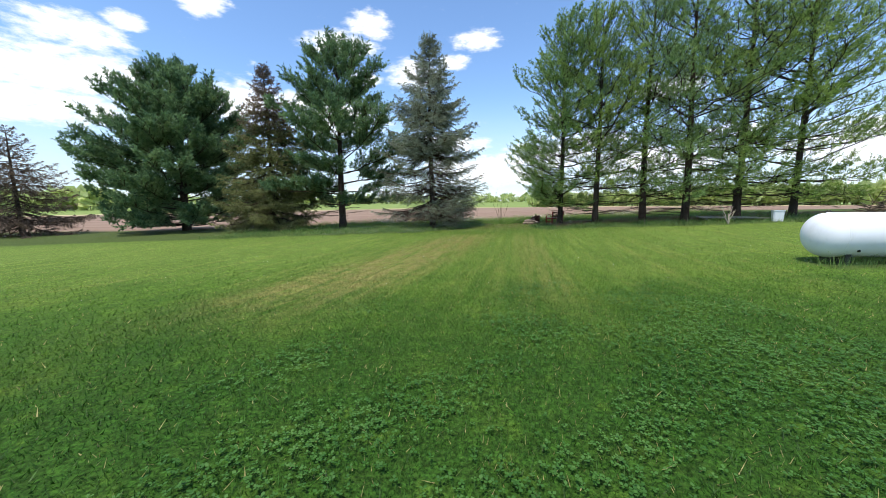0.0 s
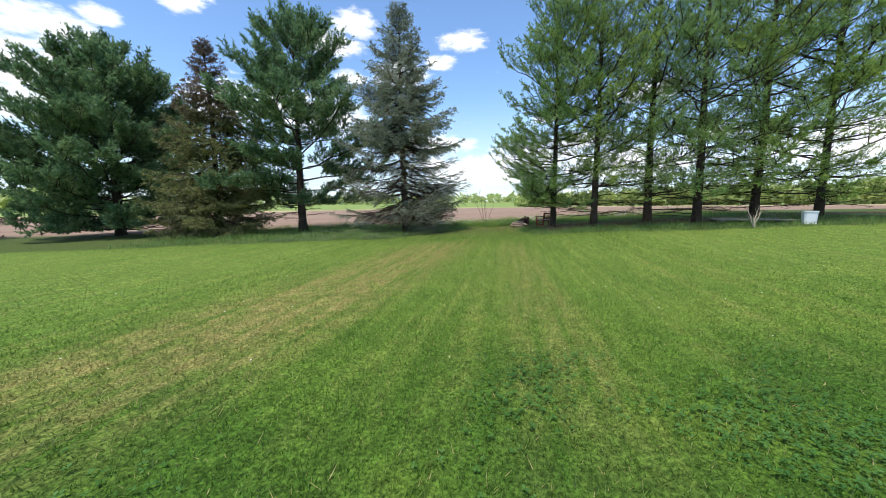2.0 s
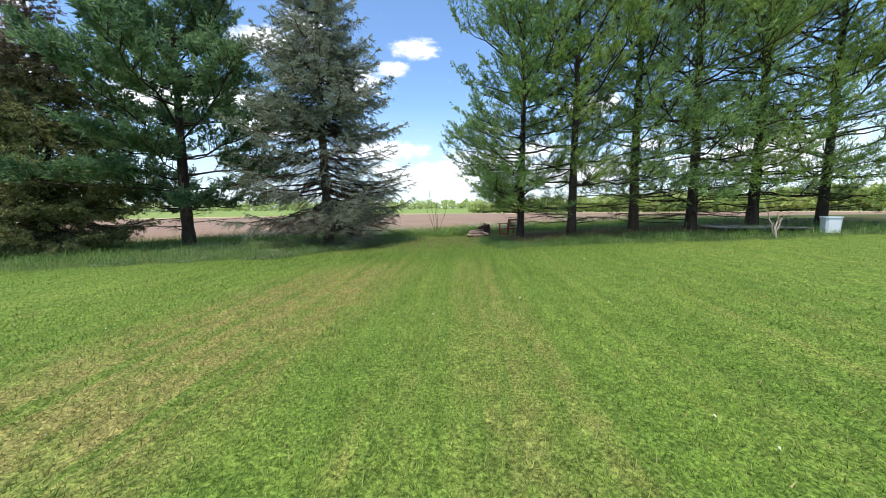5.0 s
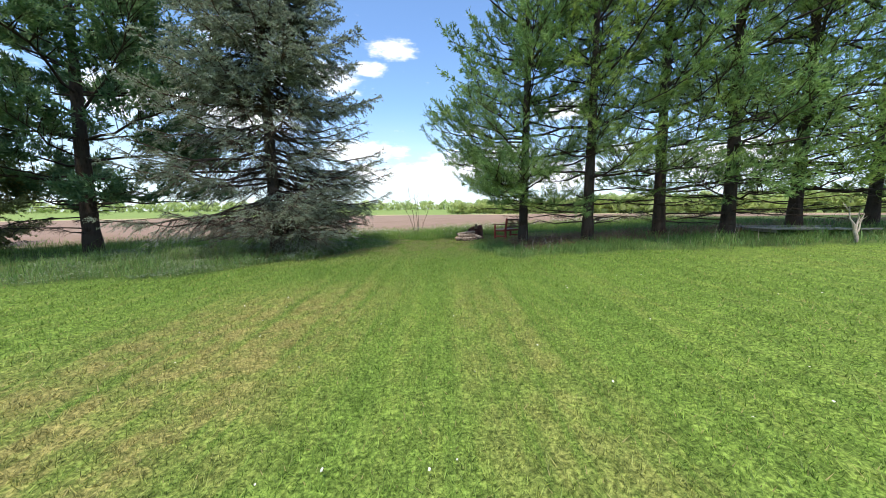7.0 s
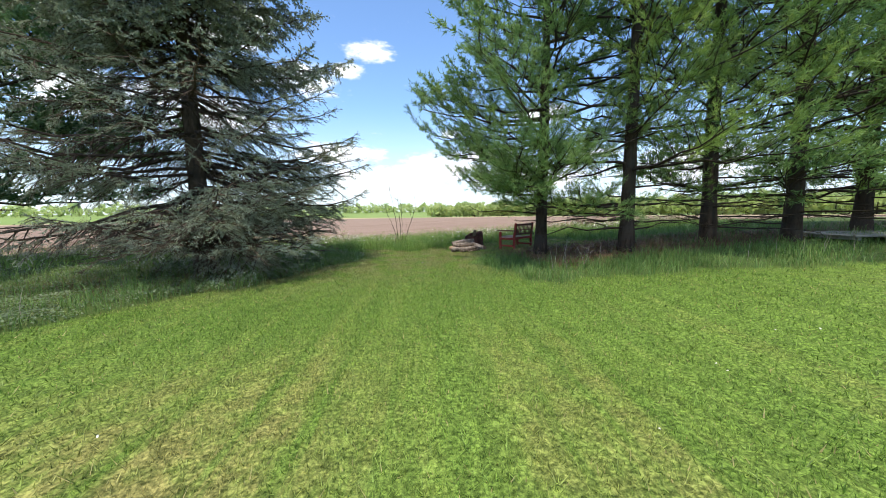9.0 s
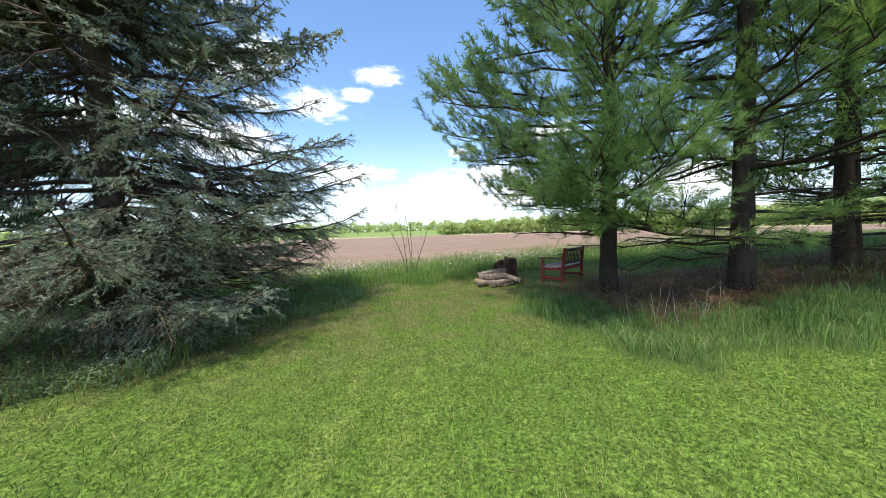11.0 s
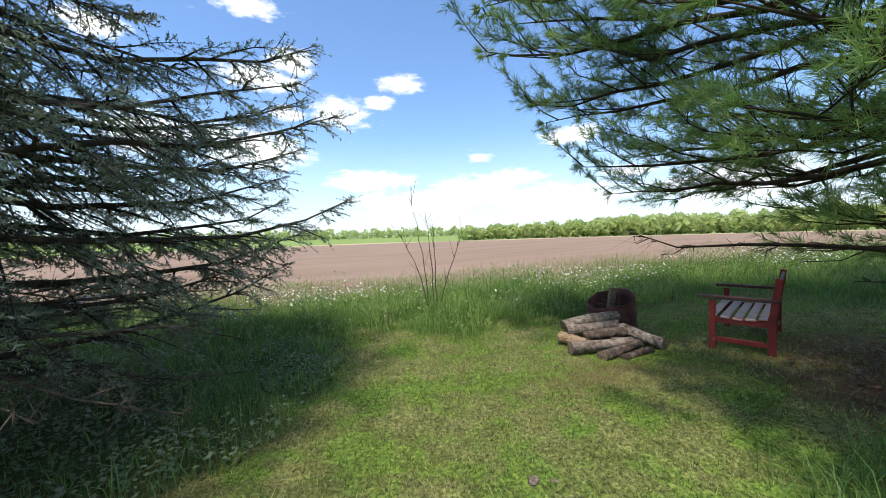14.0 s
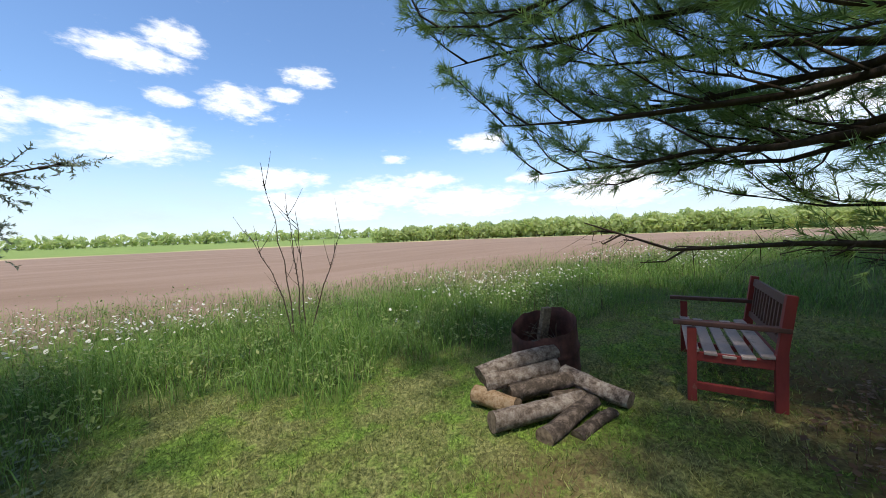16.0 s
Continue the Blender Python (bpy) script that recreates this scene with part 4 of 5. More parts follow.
def propane_tank():
    """A long white pressure vessel lying on short feet."""
    r, length = 0.51, 3.0
    z0 = float(ground_z(9.5, 7.7))
    th = tagged(base("propane_tank", 8.45 + length / 2, 7.75, z0, -6), "long white domed propane tank lying on the lawn", "gas tank")
    cz = 0.63
    bm = bmesh.new()
    rings = []
    for i in range(13):
        t = math.pi / 2 * i / 12
        rings.append((max(r * math.sin(t), 0.004), -length / 2 + r * 0.75 * (1 - math.cos(t))))
    rings += [(r, -0.7), (r, 0.0), (r, 0.7)]
    rings += [(a, -b) for a, b in rings[:13][::-1]]
    lathe(bm, rings, 56)
    bmesh.ops.transform(bm, matrix=Matrix.Translation((0, 0, cz)) @ Matrix.Rotation(radians(90), 4, "Y"), verts=bm.verts)
    body = part("vessel", bm, TANK_PAINT, th)
    for x in (-length / 2 + r * 0.75, length / 2 - r * 0.75):
        bm = bmesh.new()
        lathe(bm, [(r - 0.01, -0.012), (r + 0.004, -0.008), (r + 0.004, 0.008), (r - 0.01, 0.012)], 56, False, False)
        bmesh.ops.transform(bm, matrix=Matrix.Translation((x, 0, cz)) @ Matrix.Rotation(radians(90), 4, "Y"), verts=bm.verts)
        part("weld_seam", bm, TANK_PAINT, body)
    for x in (-1.15, 1.15):
        w = Wood()
        a = np.linspace(0, math.pi, 9)
        w.tube(np.stack([x + 0.06 * np.cos(a), 0 * a, cz + r - 0.02 + 0.075 * np.sin(a)], 1), np.full(9, 0.011), 6)
        w.make("lifting_lug", DARK_METAL, th, "small steel lifting ring")
    bm = bmesh.new()
    lathe(bm, [(0.03, 0), (0.03, 0.03), (0.018, 0.035), (0.018, 0.05)], 14)
    plug = part("drain_plug", bm, DARK_METAL, th, "dark round plug")
    plug.matrix_basis = pose(-0.82, -r * math.cos(radians(38)) + 0.015, cz - r * math.sin(radians(38)) + 0.01, 90 + 38, 0, 0)
    for x in (-0.9, 0.9):
        bm = bmesh.new()
        box(bm, x, 0, 0.1, 0.12, 0.6, 0.26, 0.01)
        part("foot", bm, DARK_METAL, th)


propane_tank()


def white_tub():
    th = tagged(base("plastic_tub", 17.6, 18.1, rz=-30), "whitish square plastic tub standing in long grass", "tub")
    bm = bmesh.new()
    rings = [(0.21, 0.2, 0.0), (0.235, 0.22, 0.52), (0.255, 0.24, 0.53), (0.255, 0.24, 0.58), (0.23, 0.215, 0.58), (0.2, 0.19, 0.05)]
    rows = []
    for a, b, zz in rings:
        row = []
        for q in range(20):
            t = 2 * math.pi * q / 20
            c, s = math.cos(t), math.sin(t)
            k = (abs(c) ** 6 + abs(s) ** 6) ** (-1 / 6)
            row.append(bm.verts.new((a * c * k, b * s * k, zz)))
        rows.append(row)
    for p, q in zip(rows, rows[1:]):
        for j in range(20):
            bm.faces.new((p[j], p[(j + 1) % 20], q[(j + 1) % 20], q[j]))
    bm.faces.new(rows[0][::-1])
    bm.faces.new(rows[-1])
    part("tub_wall", bm, TUB_PLASTIC, th)


white_tub()

OLD_BOARD = painted_wood("old_grey_board", (0.3, 0.29, 0.25), (0.2, 0.18, 0.15), 0.5)


def old_panel():
    """A weathered framed panel lying on the ground under the pines."""
    th = tagged(base("wooden_panel", 16.9, 20.2, rz=-24), "weathered grey wooden panel lying flat under pines", "board")
    for i in range(7):
        bm = bmesh.new()
        box(bm, 0, -0.75 + i * 0.25, 0.1, 2.9, 0.235, 0.025, 0.004)
        part("plank", bm, OLD_BOARD, th)
    for y in (-0.87, 0.87):
        bm = bmesh.new()
        box(bm, 0, y, 0.13, 3.0, 0.06, 0.05, 0.005)
        part("edge_batten", bm, OLD_BOARD, th)
    for x in (-1.3, 0, 1.3):
        bm = bmesh.new()
        box(bm, x, 0, 0.04, 0.08, 1.6, 0.085, 0.005)
        part("bearer", bm, OLD_BOARD, th)


old_panel()


def pale_stick():
    m, nt, out = material("bleached_wood")
    n = noise_of(nt, world_pos(nt), 20, 4)
    principled(nt, out, ramp(nt, n, [(0.3, (0.26, 0.22, 0.17)), (0.7, (0.45, 0.39, 0.31))]), 0.85, n, 0.3, 0.004)
    return m


BLEACHED = pale_stick()


def dead_branch(x, y, rz, size, thick, seed, label):
    rng = np.random.default_rng(seed)
    w = Wood()
    g = float(ground_z(x, y))
    for lean_x, hh in ((-0.35, 1.0), (0.3, 0.95), (0.45, 0.7)):
        s = np.linspace(0, 1, 7)
        pts = np.stack([lean_x * s + 0.04 * np.sin(s * 7 + seed), 0.1 * s + rng.normal(0, 0.02, 7), hh * s], 1) * size
        w.tube(pts, thick * (0.03 * (1 - s) + 0.008), 6)
        for _ in range(3):
            i = rng.integers(2, 6)
            d = np.array([rng.uniform(-0.4, 0.4), rng.uniform(-0.2, 0.2), rng.uniform(0.1, 0.35)]) * size
            w.tube([pts[i], pts[i] + d * 0.6, pts[i] + d], np.array([0.012, 0.009, 0.004]) * thick, 5)
    ob = w.make("dead_branch", BLEACHED, None)
    ob.matrix_basis = pose(x, y, g, 0, 0, rz)
    tagged(ob, label, "branch")


dead_branch(14.72, 17.74, 10, 0.95, 0.9, 2, "bleached forked dead branch standing in long grass")
dead_branch(7.75, 21.05, -20, 0.45, 0.14, 5, "small bleached forked stick in the grass")


def stalk(x, y, hgt, seed):
    rng = np.random.default_rng(seed)
    s = np.linspace(0, 1, 6)
    w = Wood()
    w.tube(np.stack([rng.normal(0, 0.12) * s * hgt, rng.normal(0, 0.1) * s * hgt, s * hgt - 0.02], 1) + rng.normal(0, 0.006, (6, 3)), 0.0035 * (1 - s) + 0.0018, 5)
    ob = w.make("dry_stalk", BLEACHED, None)
    ob.matrix_basis = pose(x, y, float(ground_z(x, y)))
    tagged(ob, "thin dry straw-coloured stalk in long grass", "stalk", "dry stalks")


for i, (sx, sy, sh) in enumerate([(6.9, 21.0, 0.55), (7.05, 21.15, 0.62), (7.2, 20.95, 0.5), (7.35, 21.3, 0.6), (8.3, 21.2, 0.45), (6.75, 21.3, 0.5), (12.4, 19.6, 0.55), (12.9, 19.5, 0.6), (13.3, 19.7, 0.5), (13.8, 19.4, 0.6), (11.5, 19.6, 0.5), (10.8, 19.7, 0.45), (0.9, 22.6, 0.5), (-1.6, 20.4, 0.45)]):
    stalk(sx, sy, sh, 100 + i)


def sapling():
    """A bare young shrub: a few wand-like stems with small buds."""
    th = tagged(base("bare_sapling", 5.0, 28.75), "bare thin-stemmed sapling with small swelling buds", "shrub")
    rng = np.random.default_rng(12)
    r, f = np.array([0.9, -0.44, 0]), np.array([0.44, 0.9, 0])
    # stem foot and tip: along the view's right, depth, height
    stems = [(-0.2, 0.1, -0.55, 2.42), (-0.2, 0.1, -0.85, 1.7), (-0.05, 0.0, -0.2, 2.02), (0.0, 0.0, -0.05, 1.95), (0.05, 0.05, 0.6, 1.65)]
    for fx, fd, tx, tz in stems:
        s = np.linspace(0, 1, 9)
        pts = r * (fx + (tx - fx) * s ** 1.3)[:, None] + f * (fd + 0.1 * np.sin(s * 3))[:, None] + np.array([0, 0, 1]) * (tz * s - 0.03)[:, None]
        pts[1:-1] += rng.normal(0, 0.012, (7, 3))
        w = Wood()
        w.tube(pts, 0.010 * (1 - s) + 0.003, 6)
        k = 26
        u = rng.uniform(0.35, 1, k)
        q = np.stack([np.interp(u, s, pts[:, i]) for i in range(3)], 1)
        for c in q:
            d = unit(rng.normal(size=3) + np.array([0, 0, 0.8]))
            w.tube([c, c + d * 0.014, c + d * 0.03], [0.003, 0.006, 0.001], 4)
        for c in q[:5]:
            d = unit(rng.normal(size=3) * np.array([0.6, 0.6, 0.2]) + np.array([0, 0, 0.8]))
            n = float(rng.uniform(0.18, 0.5))
            w.tube([c, c + d * n * 0.5, c + d * n + np.array([0, 0, 0.05])], [0.005, 0.0035, 0.002], 4)
        w.make("stem", BARK_SPRUCE, th)


sapling()


def field_stone(x, y, size, seed, label):
    rng = random.Random(seed)
    bm = bmesh.new()
    bmesh.ops.create_icosphere(bm, subdivisions=2, radius=size)
    for v in bm.verts:
        v.co = Vector((v.co.x * 1.4, v.co.y, v.co.z * 0.55)) * (1 + 0.25 * noise.noise(v.co * (2.2 / size) + Vector((seed, 0, 0))))
    ob = part("wood_chunk", bm, LOG_BARK, None)
    ob.matrix_basis = pose(x, y, float(ground_z(x, y)) + size * 0.3, 0, 0, rng.uniform(0, 180))
    tagged(ob, label, "wood chunk")


field_stone(4.6, 23.5, 0.032, 3, "small charred wood chunk lying on the lawn")
field_stone(4.72, 23.47, 0.018, 6, "small charred wood chunk lying on the lawn")


def brush_pile(x, y, w_, h_, seed):
    rng = np.random.default_rng(seed)
    w = Wood()
    for _ in range(420):
        a = rng.uniform(0, 6.28)
        rr = rng.uniform(0, 1) ** 0.5
        c = np.array([rr * w_ * math.cos(a), rr * 1.1 * math.sin(a), rng.uniform(0, 1) * h_ * (1 - rr ** 2)])
        d = rng.normal(size=3) * np.array([1, 1, 0.35])
        d = unit(d) * rng.uniform(0.3, 1.0)
        lo = c - d
        lo[2] = max(lo[2], 0.0)
        w.tube([lo, c + rng.normal(0, 0.05, 3), c + d], [0.02, 0.015, 0.006], 4)
    ob = w.make("brush_pile", DEADWOOD, None)
    ob.matrix_basis = pose(x, y, float(ground_z(x, y)))
    tagged(ob, "grey-brown heap of cut branches beyond the tank", "brush pile", "", "stuff")


brush_pile(24.5, 17.5, 3.2, 1.6, 9)


# ---- grass, clover and flowers ----
def grass_material(name, tall):
    m, nt, out = material(name)
    p = world_pos(nt)
    if tall:
        n = noise_of(nt, p, 0.9, 3)
        f = math_node(nt, "ADD", math_node(nt, "MULTIPLY", island(nt), 0.55), math_node(nt, "MULTIPLY", step(nt, n, 0.3, 0.7), 0.45))
        c = ramp(nt, f, [(0.1, (0.1, 0.18, 0.038)), (0.5, (0.155, 0.28, 0.055)), (0.85, (0.26, 0.38, 0.085)), (0.97, (0.42, 0.37, 0.19))])
        sep = nt.nodes.new("ShaderNodeSeparateXYZ")
        nt.links.new(p, sep.inputs[0])
        # blades are mixed darker and bluer from y 27 down to 24
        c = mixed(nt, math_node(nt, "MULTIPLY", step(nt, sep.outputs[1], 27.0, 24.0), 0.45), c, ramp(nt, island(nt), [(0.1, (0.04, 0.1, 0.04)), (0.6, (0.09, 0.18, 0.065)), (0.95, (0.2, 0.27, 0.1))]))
    else:
        c = lawn_color(nt, p)
        tuft = step(nt, noise_of(nt, p, 34, 2, 0.7), 0.36, 0.64)
        f = math_node(nt, "ADD", math_node(nt, "MULTIPLY", island(nt), 0.5), math_node(nt, "MULTIPLY", tuft, 0.5))
        c = mixed(nt, 1.0, c, ramp(nt, f, [(0.1, (0.42, 0.47, 0.42)), (0.5, (1.08, 1.08, 1.05)), (0.9, (1.8, 1.75, 1.65))]), "MULTIPLY")
        c = mixed(nt, step(nt, island(nt), 0.95, 0.97), c, (0.42, 0.36, 0.15))
    leaf_shader(nt, out, c, 0.35, 0.5)
    return m


def lawn_grass():
    """Mown blades, thickest along the walked strip."""
    rng = np.random.default_rng(21)
    out_v = []
    for lo, hi, dens, wd, hgt in ((0.0, 2.4, 2300, 0.0036, 0.04), (2.4, 5.5, 950, 0.0056, 0.04), (5.5, 17.0, 170, 0.008, 0.038)):
        area = 26.5 * (hi - lo) * 2
        n = int(area * dens)
        y = rng.uniform(0.9, 27.4, n)
        off = (lo + (hi - lo) * (rng.uniform(0, 1, n) if lo < 5 else rng.uniform(0, 1, n) ** 1.8)) * rng.choice([-1, 1], n) + rng.normal(0, 0.55, n)
        x = np.interp(y, [0, 6, 12, 20, 27.4], [0.1, 1.5, 2.4, 3.6, 5.5]) + off
        keep = (tall_mask(x, y) < rng.uniform(0.2, 0.8, n)) & (duff_mask(x, y) < rng.uniform(0.3, 1.2, n))
        x, y = x[keep], y[keep]
        n = len(x)
        z = ground_z(x, y) - 0.004
        clump = 0.75 + 0.5 * np.sin(x * 6.1 + 2 * np.sin(y * 4.3)) * np.sin(y * 5.7 + x)
        cell = np.sin(np.floor(x / 0.055) * 12.9898 + np.floor(y / 0.055) * 78.233) * 43758.5453
        cell = cell - np.floor(cell)
        h = hgt * rng.uniform(0.5, 1.35, n) * (0.85 + 0.2 * clump) * (0.55 + 0.8 * cell)
        a = rng.uniform(0, 6.28, n)
        lean = rng.normal(0, 0.6, (n, 2)) + np.array([0.05, 0.12])
        b = np.stack([x, y, z], 1)
        s = np.stack([np.cos(a), np.sin(a), 0 * a], 1) * (wd * rng.uniform(0.7, 1.3, n))[:, None]
        tip = b + np.stack([lean[:, 0] * h, lean[:, 1] * h, h], 1)
        out_v.append(np.stack([b - s, b + s, tip], 1).reshape(-1, 3))
    v = np.concatenate(out_v)
    ob = np_thing("lawn_grass", v, np.arange(len(v)).reshape(-1, 3), grass_material("mown_grass", False))
    tagged(ob, "short mown green grass with dry straw streaks", "grass", "", "stuff")


def tall_grass():
    """Uncut grass along the trees and the field's edge: bent blades."""
    rng = np.random.default_rng(33)
    n = 640000
    x, y = rng.uniform(-14, 22, n), rng.uniform(16.2, 35.0, n)
    x[:2500], y[:2500] = rng.uniform(8, 12, 2500), rng.uniform(6.8, 8.2, 2500)
    dist = np.abs(x - np.interp(y, [16, 24, 32], [3.0, 5, 6]))
    p = tall_mask(x, y) * np.clip(1.15 - dist / 9.5, 0.17, 1.0) * np.interp(y, [29.4, 31.4, 35], [1, 0.3, 0.04]) * np.where((x < 2.0) & (y > 24.5) & (y < 27.5), 0.5, 1.0)
    p = p * (1 - 0.65 * duff_mask(x, y))
    p[:2500] = tall_mask(x[:2500], y[:2500])
    keep = rng.uniform(0, 1, n) < p * 0.8
    x, y = x[keep], y[keep]
    n = len(x)
    clump = np.clip(0.5 + 0.5 * np.sin(x * 2.3 + 1.7 * np.sin(y * 1.9)) * np.sin(y * 2.9 + x * 0.7), 0, 1)
    cell = np.sin(np.floor(x / 0.16 + 0.5 * np.sin(y * 5)) * 12.9898 + np.floor(y / 0.16) * 78.233) * 43758.5453
    cell = cell - np.floor(cell)
    h = (0.1 + 0.22 * clump) * rng.uniform(0.5, 1.3, n) * (0.5 + 0.95 * cell) * np.where((y > 26.3) & (y < 28.6) & (x < 8), 1.5, np.where(y > 27, 1.15, 1.0))
    z = ground_z(x, y) - 0.01
    a = rng.uniform(0, 6.28, n)
    wd = rng.uniform(0.002, 0.0046, n) * np.where(np.abs(x - 3.5) > 8, 1.6, 1.0)
    s = np.stack([np.cos(a), np.sin(a), 0 * a], 1) * wd[:, None]
    la = a + math.pi / 2 + rng.normal(0, 0.6, n)
    lean = np.stack([np.cos(la), np.sin(la), 0 * la], 1) * (h * rng.uniform(0.15, 1.1, n))[:, None]
    up = np.array([0, 0, 1.0])
    b = np.stack([x, y, z], 1)
    mid = b + lean * 0.3 + up * (h * 0.6)[:, None]
    tip = b + lean + up * (h * rng.uniform(0.75, 1.0, n))[:, None]
    v = np.stack([b - s, b + s, mid + s * 0.8, mid - s * 0.8, tip], 1).reshape(-1, 3)
    i = np.arange(n)[:, None] * 5
    f = np.concatenate([i + np.array([[0, 1, 2]]), i + np.array([[0, 2, 3]]), i + np.array([[3, 2, 4]])])
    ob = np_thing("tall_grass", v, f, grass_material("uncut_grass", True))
    tagged(ob, "uncut green grass along the trees and field edge", "grass", "", "stuff")


def clover():
    """Low clover leaves in the lush lawn where the walk starts."""
    rng = np.random.default_rng(44)
    n = 17000
    x, y = rng.uniform(-2.6, 4.8, n), rng.uniform(1.0, 7.0, n)
    patch = np.sin(x * 2.1 + 1.4 * np.sin(y * 1.3)) * np.sin(y * 1.9 - x * 0.8) + 0.25 * (x - 0.5) - 0.22 * (y - 2.5)
    keep = patch + rng.normal(0, 0.35, n) > 0.1
    x, y = x[keep], y[keep]
    n = len(x)
    c = np.stack([x, y, ground_z(x, y) + rng.uniform(0.025, 0.055, n)], 1)
    a0 = rng.uniform(0, 6.28, n)
    v = []
    for k in range(3):
        a = a0 + k * 2.094
        r = rng.uniform(0.011, 0.018, n)
        d = np.stack([np.cos(a), np.sin(a), rng.uniform(-0.1, 0.45, n)], 1)
        q = np.stack([-np.sin(a), np.cos(a), rng.uniform(-0.3, 0.3, n)], 1)
        v.append(np.stack([c, c + d * r[:, None] + q * (r * 0.7)[:, None], c + d * (r * 1.7)[:, None], c + d * r[:, None] - q * (r * 0.7)[:, None]], 1))
    v = np.concatenate(v).reshape(-1, 3)
    ob = np_thing("clover", v, np.arange(len(v)).reshape(-1, 4), needle_material("clover_leaf", (0.03, 0.1, 0.016), (0.055, 0.15, 0.025), (0.1, 0.21, 0.05), 0.25))
    tagged(ob, "dark green clover growing among the lawn grass", "clover", "", "stuff")


def flowers():
    """Small white heads on thin stems along the edge of the field, and few in the lawn."""
    rng = np.random.default_rng(55)
    n = 5200
    x, y = rng.uniform(-6, 22, n), rng.uniform(28.0, 32.2, n)
    drift = np.sin(x * 0.9 + 1.1 * np.sin(y * 1.2)) + 0.6 * np.sin(x * 2.3 + y * 2) + 0.5 * np.exp(-((y - np.interp(x, [-6, 4, 12, 22], [30.4, 30.2, 29.4, 28.8])) / 0.6) ** 2) * 2
    keep = drift + rng.normal(0, 0.4, n) > 0.75
    x, y = x[keep], y[keep]
    n = len(x)
    h = rng.uniform(0.15, 0.42, n)
    top = np.stack([x + rng.normal(0, 0.05, n), y + rng.normal(0, 0.05, n), ground_z(x, y) + h], 1)
    lx, ly = rng.uniform(-7, 12, 110), rng.uniform(6, 17, 110)
    top = np.concatenate([top, np.stack([lx, ly, ground_z(lx, ly) + 0.05], 1)])
    r = np.concatenate([rng.uniform(0.012, 0.028, n), rng.uniform(0.006, 0.011, 110)])
    k = len(top)
    a = np.arange(6) / 6 * 2 * np.pi
    tilt = rng.normal(0, 0.45, (k, 2))
    ring = np.stack([np.broadcast_to(np.cos(a), (k, 6)), np.broadcast_to(np.sin(a), (k, 6)), np.cos(a)[None] * tilt[:, :1] + np.sin(a)[None] * tilt[:, 1:]], 2) * r[:, None, None] + top[:, None]
    v = np.concatenate([ring, (top + np.array([0, 0, 0.007]))[:, None]], 1).reshape(-1, 3)
    f = np.concatenate([np.arange(k)[:, None] * 7 + np.array([[i, (i + 1) % 6, 6]]) for i in range(6)])
    m, nt, out = material("white_petals")
    nz = noise_of(nt, world_pos(nt), 3, 3)
    leaf_shader(nt, out, ramp(nt, nz, [(0.3, (0.62, 0.6, 0.5)), (0.7, (0.82, 0.82, 0.78))]), 0.3)
    th = tagged(new("white_flowers"), "small white wildflowers along the field's edge", "flowers", "", "stuff")
    np_thing("heads", v, f, m, th)
    w = Wood()
    foot = top.copy()
    foot[:, 2] = ground_z(foot[:, 0], foot[:, 1])
    w.twigs(foot[:n], top[:n], 0.003)
    m2, nt, out = material("flower_stem")
    nz = noise_of(nt, world_pos(nt), 3, 3)
    leaf_shader(nt, out, ramp(nt, nz, [(0.3, (0.1, 0.17, 0.05)), (0.7, (0.18, 0.24, 0.08))]), 0.2)
    w.make("stems", m2, th)


def meadow_weeds():
    """Leafy weeds scattered through the meadow and thinning out over the field's edge."""
    rng = np.random.default_rng(66)
    n = 1200
    x = rng.uniform(-8, 24, n)
    y = rng.uniform(27.8, 31.2, n) + np.abs(rng.normal(0, 1.1, n)) * 2.0 * (rng.uniform(0, 1, n) < 0.55)
    x[:170], y[:170] = rng.uniform(1.5, 9.5, 170), rng.uniform(26.9, 28.6, 170)
    keep = tall_mask(x, y) > 0.6
    x, y = x[keep], y[keep]
    n = len(x)
    k = 22
    h = rng.uniform(0.15, 0.55, n)
    u = rng.uniform(0.1, 1, (n, k))
    c = np.stack([x[:, None] + rng.normal(0, 0.09, (n, k)), y[:, None] + rng.normal(0, 0.09, (n, k)), ground_z(x, y)[:, None] + h[:, None] * u], 2).reshape(-1, 3)
    m = len(c)
    a = rng.uniform(0, 6.28, m)
    d = np.stack([np.cos(a), np.sin(a), rng.uniform(-0.2, 0.9, m)], 1) * rng.uniform(0.03, 0.075, (m, 1))
    q = np.stack([-np.sin(a), np.cos(a), rng.normal(0, 0.3, m)], 1) * rng.uniform(0.007, 0.02, (m, 1))
    v = np.stack([c, c + d * 0.5 + q, c + d, c + d * 0.5 - q], 1).reshape(-1, 3)
    th = tagged(new("meadow_weeds"), "leafy green weeds thinning out over the field edge", "weeds", "", "stuff")
    np_thing("leaves", v, np.arange(len(v)).reshape(-1, 4), needle_material("weed_leaf", (0.09, 0.16, 0.04), (0.19, 0.27, 0.07), (0.36, 0.38, 0.15), 0.35), th)
    w = Wood()
    f = np.stack([x, y, ground_z(x, y)], 1)
    w.twigs(f, f + np.stack([rng.normal(0, 0.04, n), rng.normal(0, 0.04, n), h], 1), 0.005)
    w.make("stalks", DEADWOOD, th)


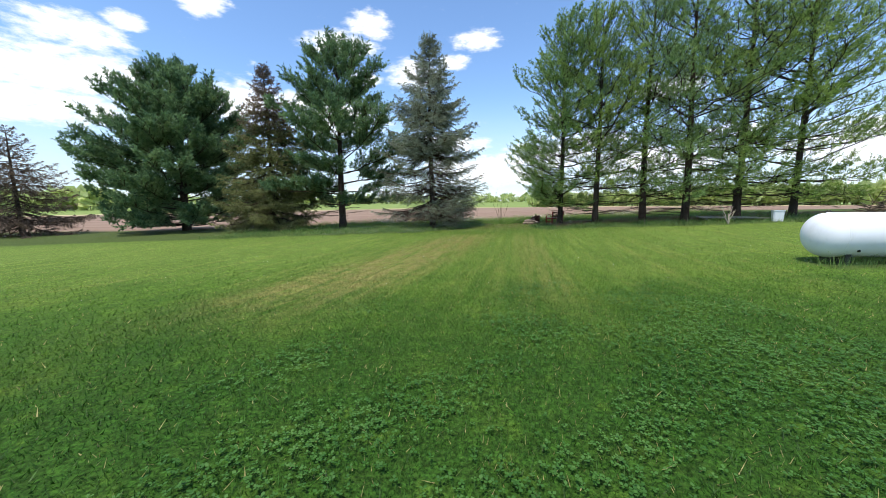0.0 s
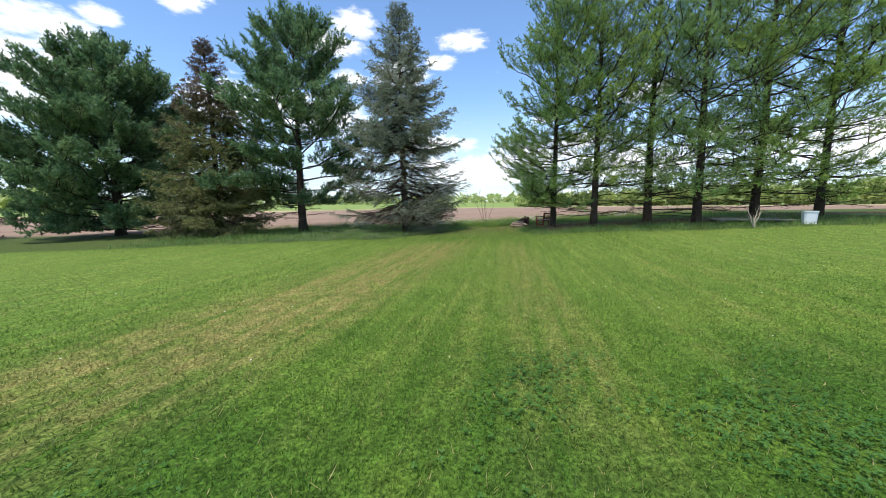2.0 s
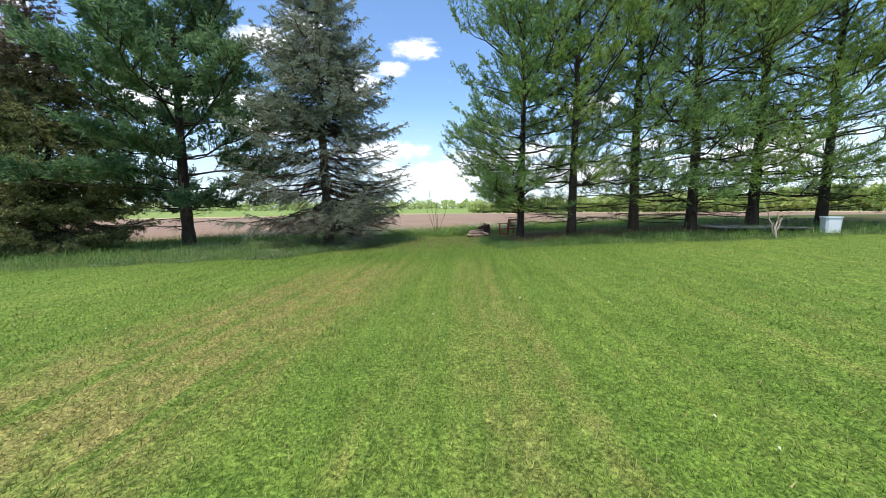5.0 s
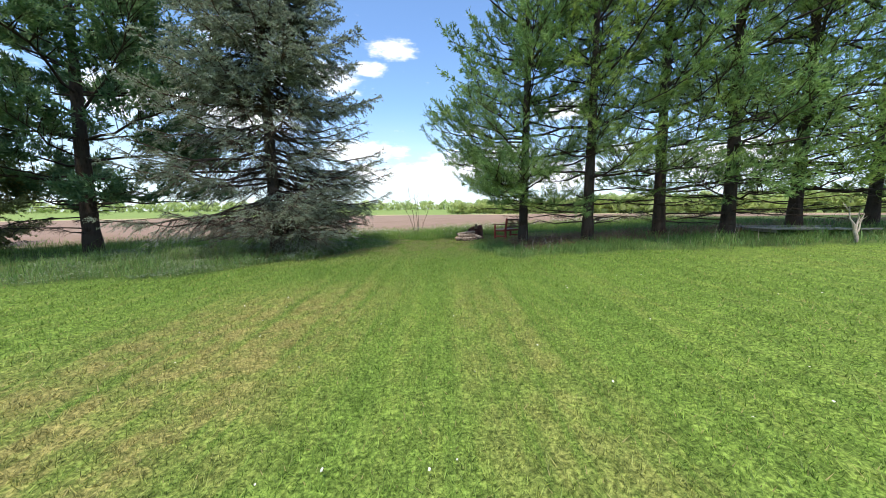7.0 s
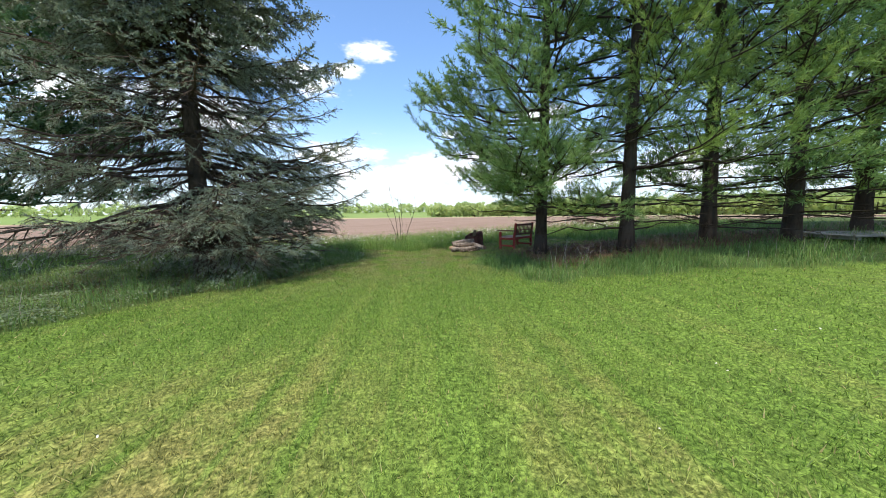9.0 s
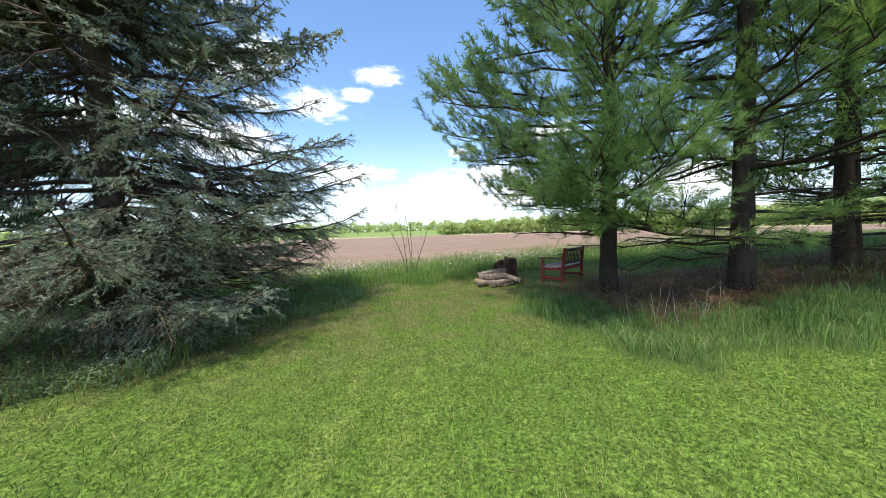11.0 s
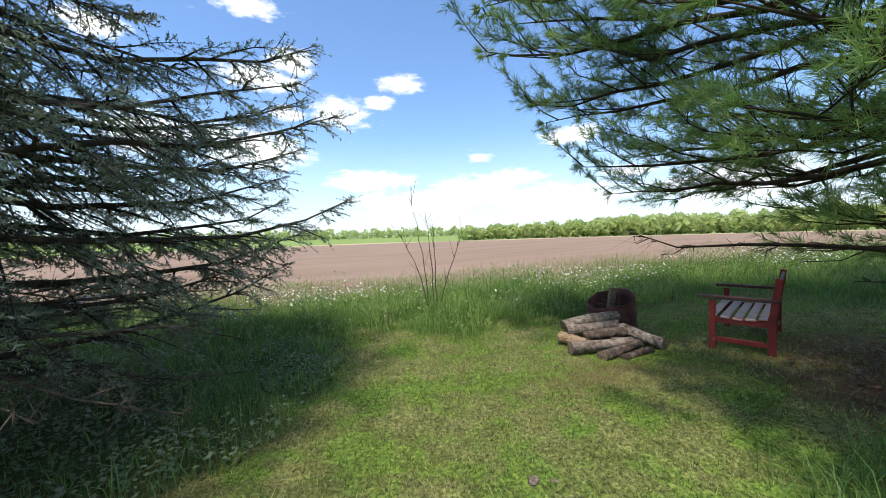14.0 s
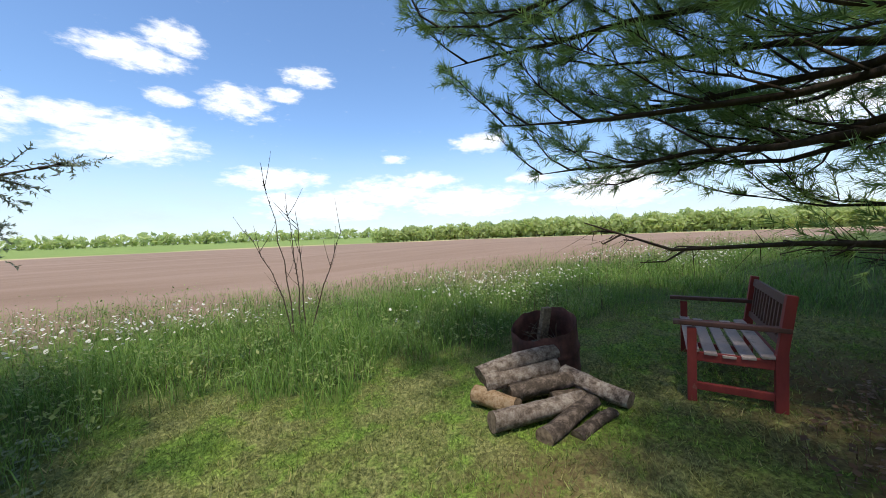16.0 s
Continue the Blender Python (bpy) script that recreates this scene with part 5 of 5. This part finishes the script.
def leaf_quads(rng, c, size, slim, rise):
    """Small folded leaves at the points c."""
    n = len(c)
    a = rng.uniform(0, 6.28, n)
    ln = size * rng.uniform(0.6, 1.4, (n, 1))
    d = np.stack([np.cos(a), np.sin(a), rng.uniform(-0.25, rise, n)], 1) * ln
    q = np.stack([-np.sin(a), np.cos(a), rng.normal(0, 0.3, n)], 1) * ln * slim
    return np.stack([c, c + d * 0.55 + q, c + d, c + d * 0.55 - q], 1).reshape(-1, 3)


def ground_ivy():
    """A mat of low leaves under the spruces, where no mower goes."""
    rng = np.random.default_rng(71)
    n = 60000
    x, y = rng.uniform(-7, 4.2, n), rng.uniform(19.4, 27.0, n)
    x = np.where(rng.uniform(0, 1, n) < 0.5, rng.uniform(-2.5, 3.8, n), x)
    keep = (tall_mask(x, y) > rng.uniform(0.2, 0.9, n)) & (x < 4) & (np.sin(x * 2.7 + np.sin(y * 3.1)) * np.sin(y * 2.2) + rng.normal(0, 0.5, n) > -0.35)
    x, y = x[keep], y[keep]
    c = np.stack([x, y, ground_z(x, y) + rng.uniform(0.015, 0.15, len(x)) * (0.6 + 0.5 * np.sin(x * 3.3) * np.sin(y * 2.9))], 1)
    v = leaf_quads(rng, c, 0.036, 0.42, 0.5)
    ob = np_thing("ground_ivy", v, np.arange(len(v)).reshape(-1, 4), needle_material("ivy_leaf", (0.075, 0.11, 0.06), (0.15, 0.2, 0.105), (0.27, 0.32, 0.19), 0.25))
    tagged(ob, "dull green mat of low leaves under spruces", "ground cover", "", "stuff")


def dry_weeds():
    """Last year's brown weeds and fallen leaves on the litter under the pines."""
    rng = np.random.default_rng(82)
    n = 5200
    x, y = rng.uniform(6.2, 16, n), rng.uniform(20.3, 24.2, n)
    keep = duff_mask(x, y) > rng.uniform(0.15, 0.9, n)
    x, y = x[keep], y[keep]
    n = len(x)
    foot = np.stack([x, y, ground_z(x, y)], 1)
    h = rng.uniform(0.05, 0.2, (n, 1))
    top = foot + np.concatenate([rng.normal(0, 0.45, (n, 2)) * h, h], 1)
    brown = needle_material("dry_weed", (0.06, 0.034, 0.02), (0.15, 0.085, 0.05), (0.27, 0.17, 0.1), 0.2)
    th = tagged(new("dry_weeds"), "brown dead weeds and leaf litter under pines", "dead weeds", "", "stuff")
    w = Wood()
    w.twigs(foot, top, 0.0032)
    w.make("stems", brown, th)
    k = 5
    c = np.repeat(foot, k, 0) + np.repeat(top - foot, k, 0) * rng.uniform(0.1, 1.0, (n * k, 1)) + rng.normal(0, 0.02, (n * k, 3))
    c[:, 2] = np.maximum(c[:, 2], ground_z(c[:, 0], c[:, 1]) + 0.006)
    v = leaf_quads(rng, c, 0.036, 0.36, 0.4)
    np_thing("leaves", v, np.arange(len(v)).reshape(-1, 4), brown, th)


lawn_grass()
tall_grass()
ground_ivy()
dry_weeds()
meadow_weeds()
clover()
flowers()
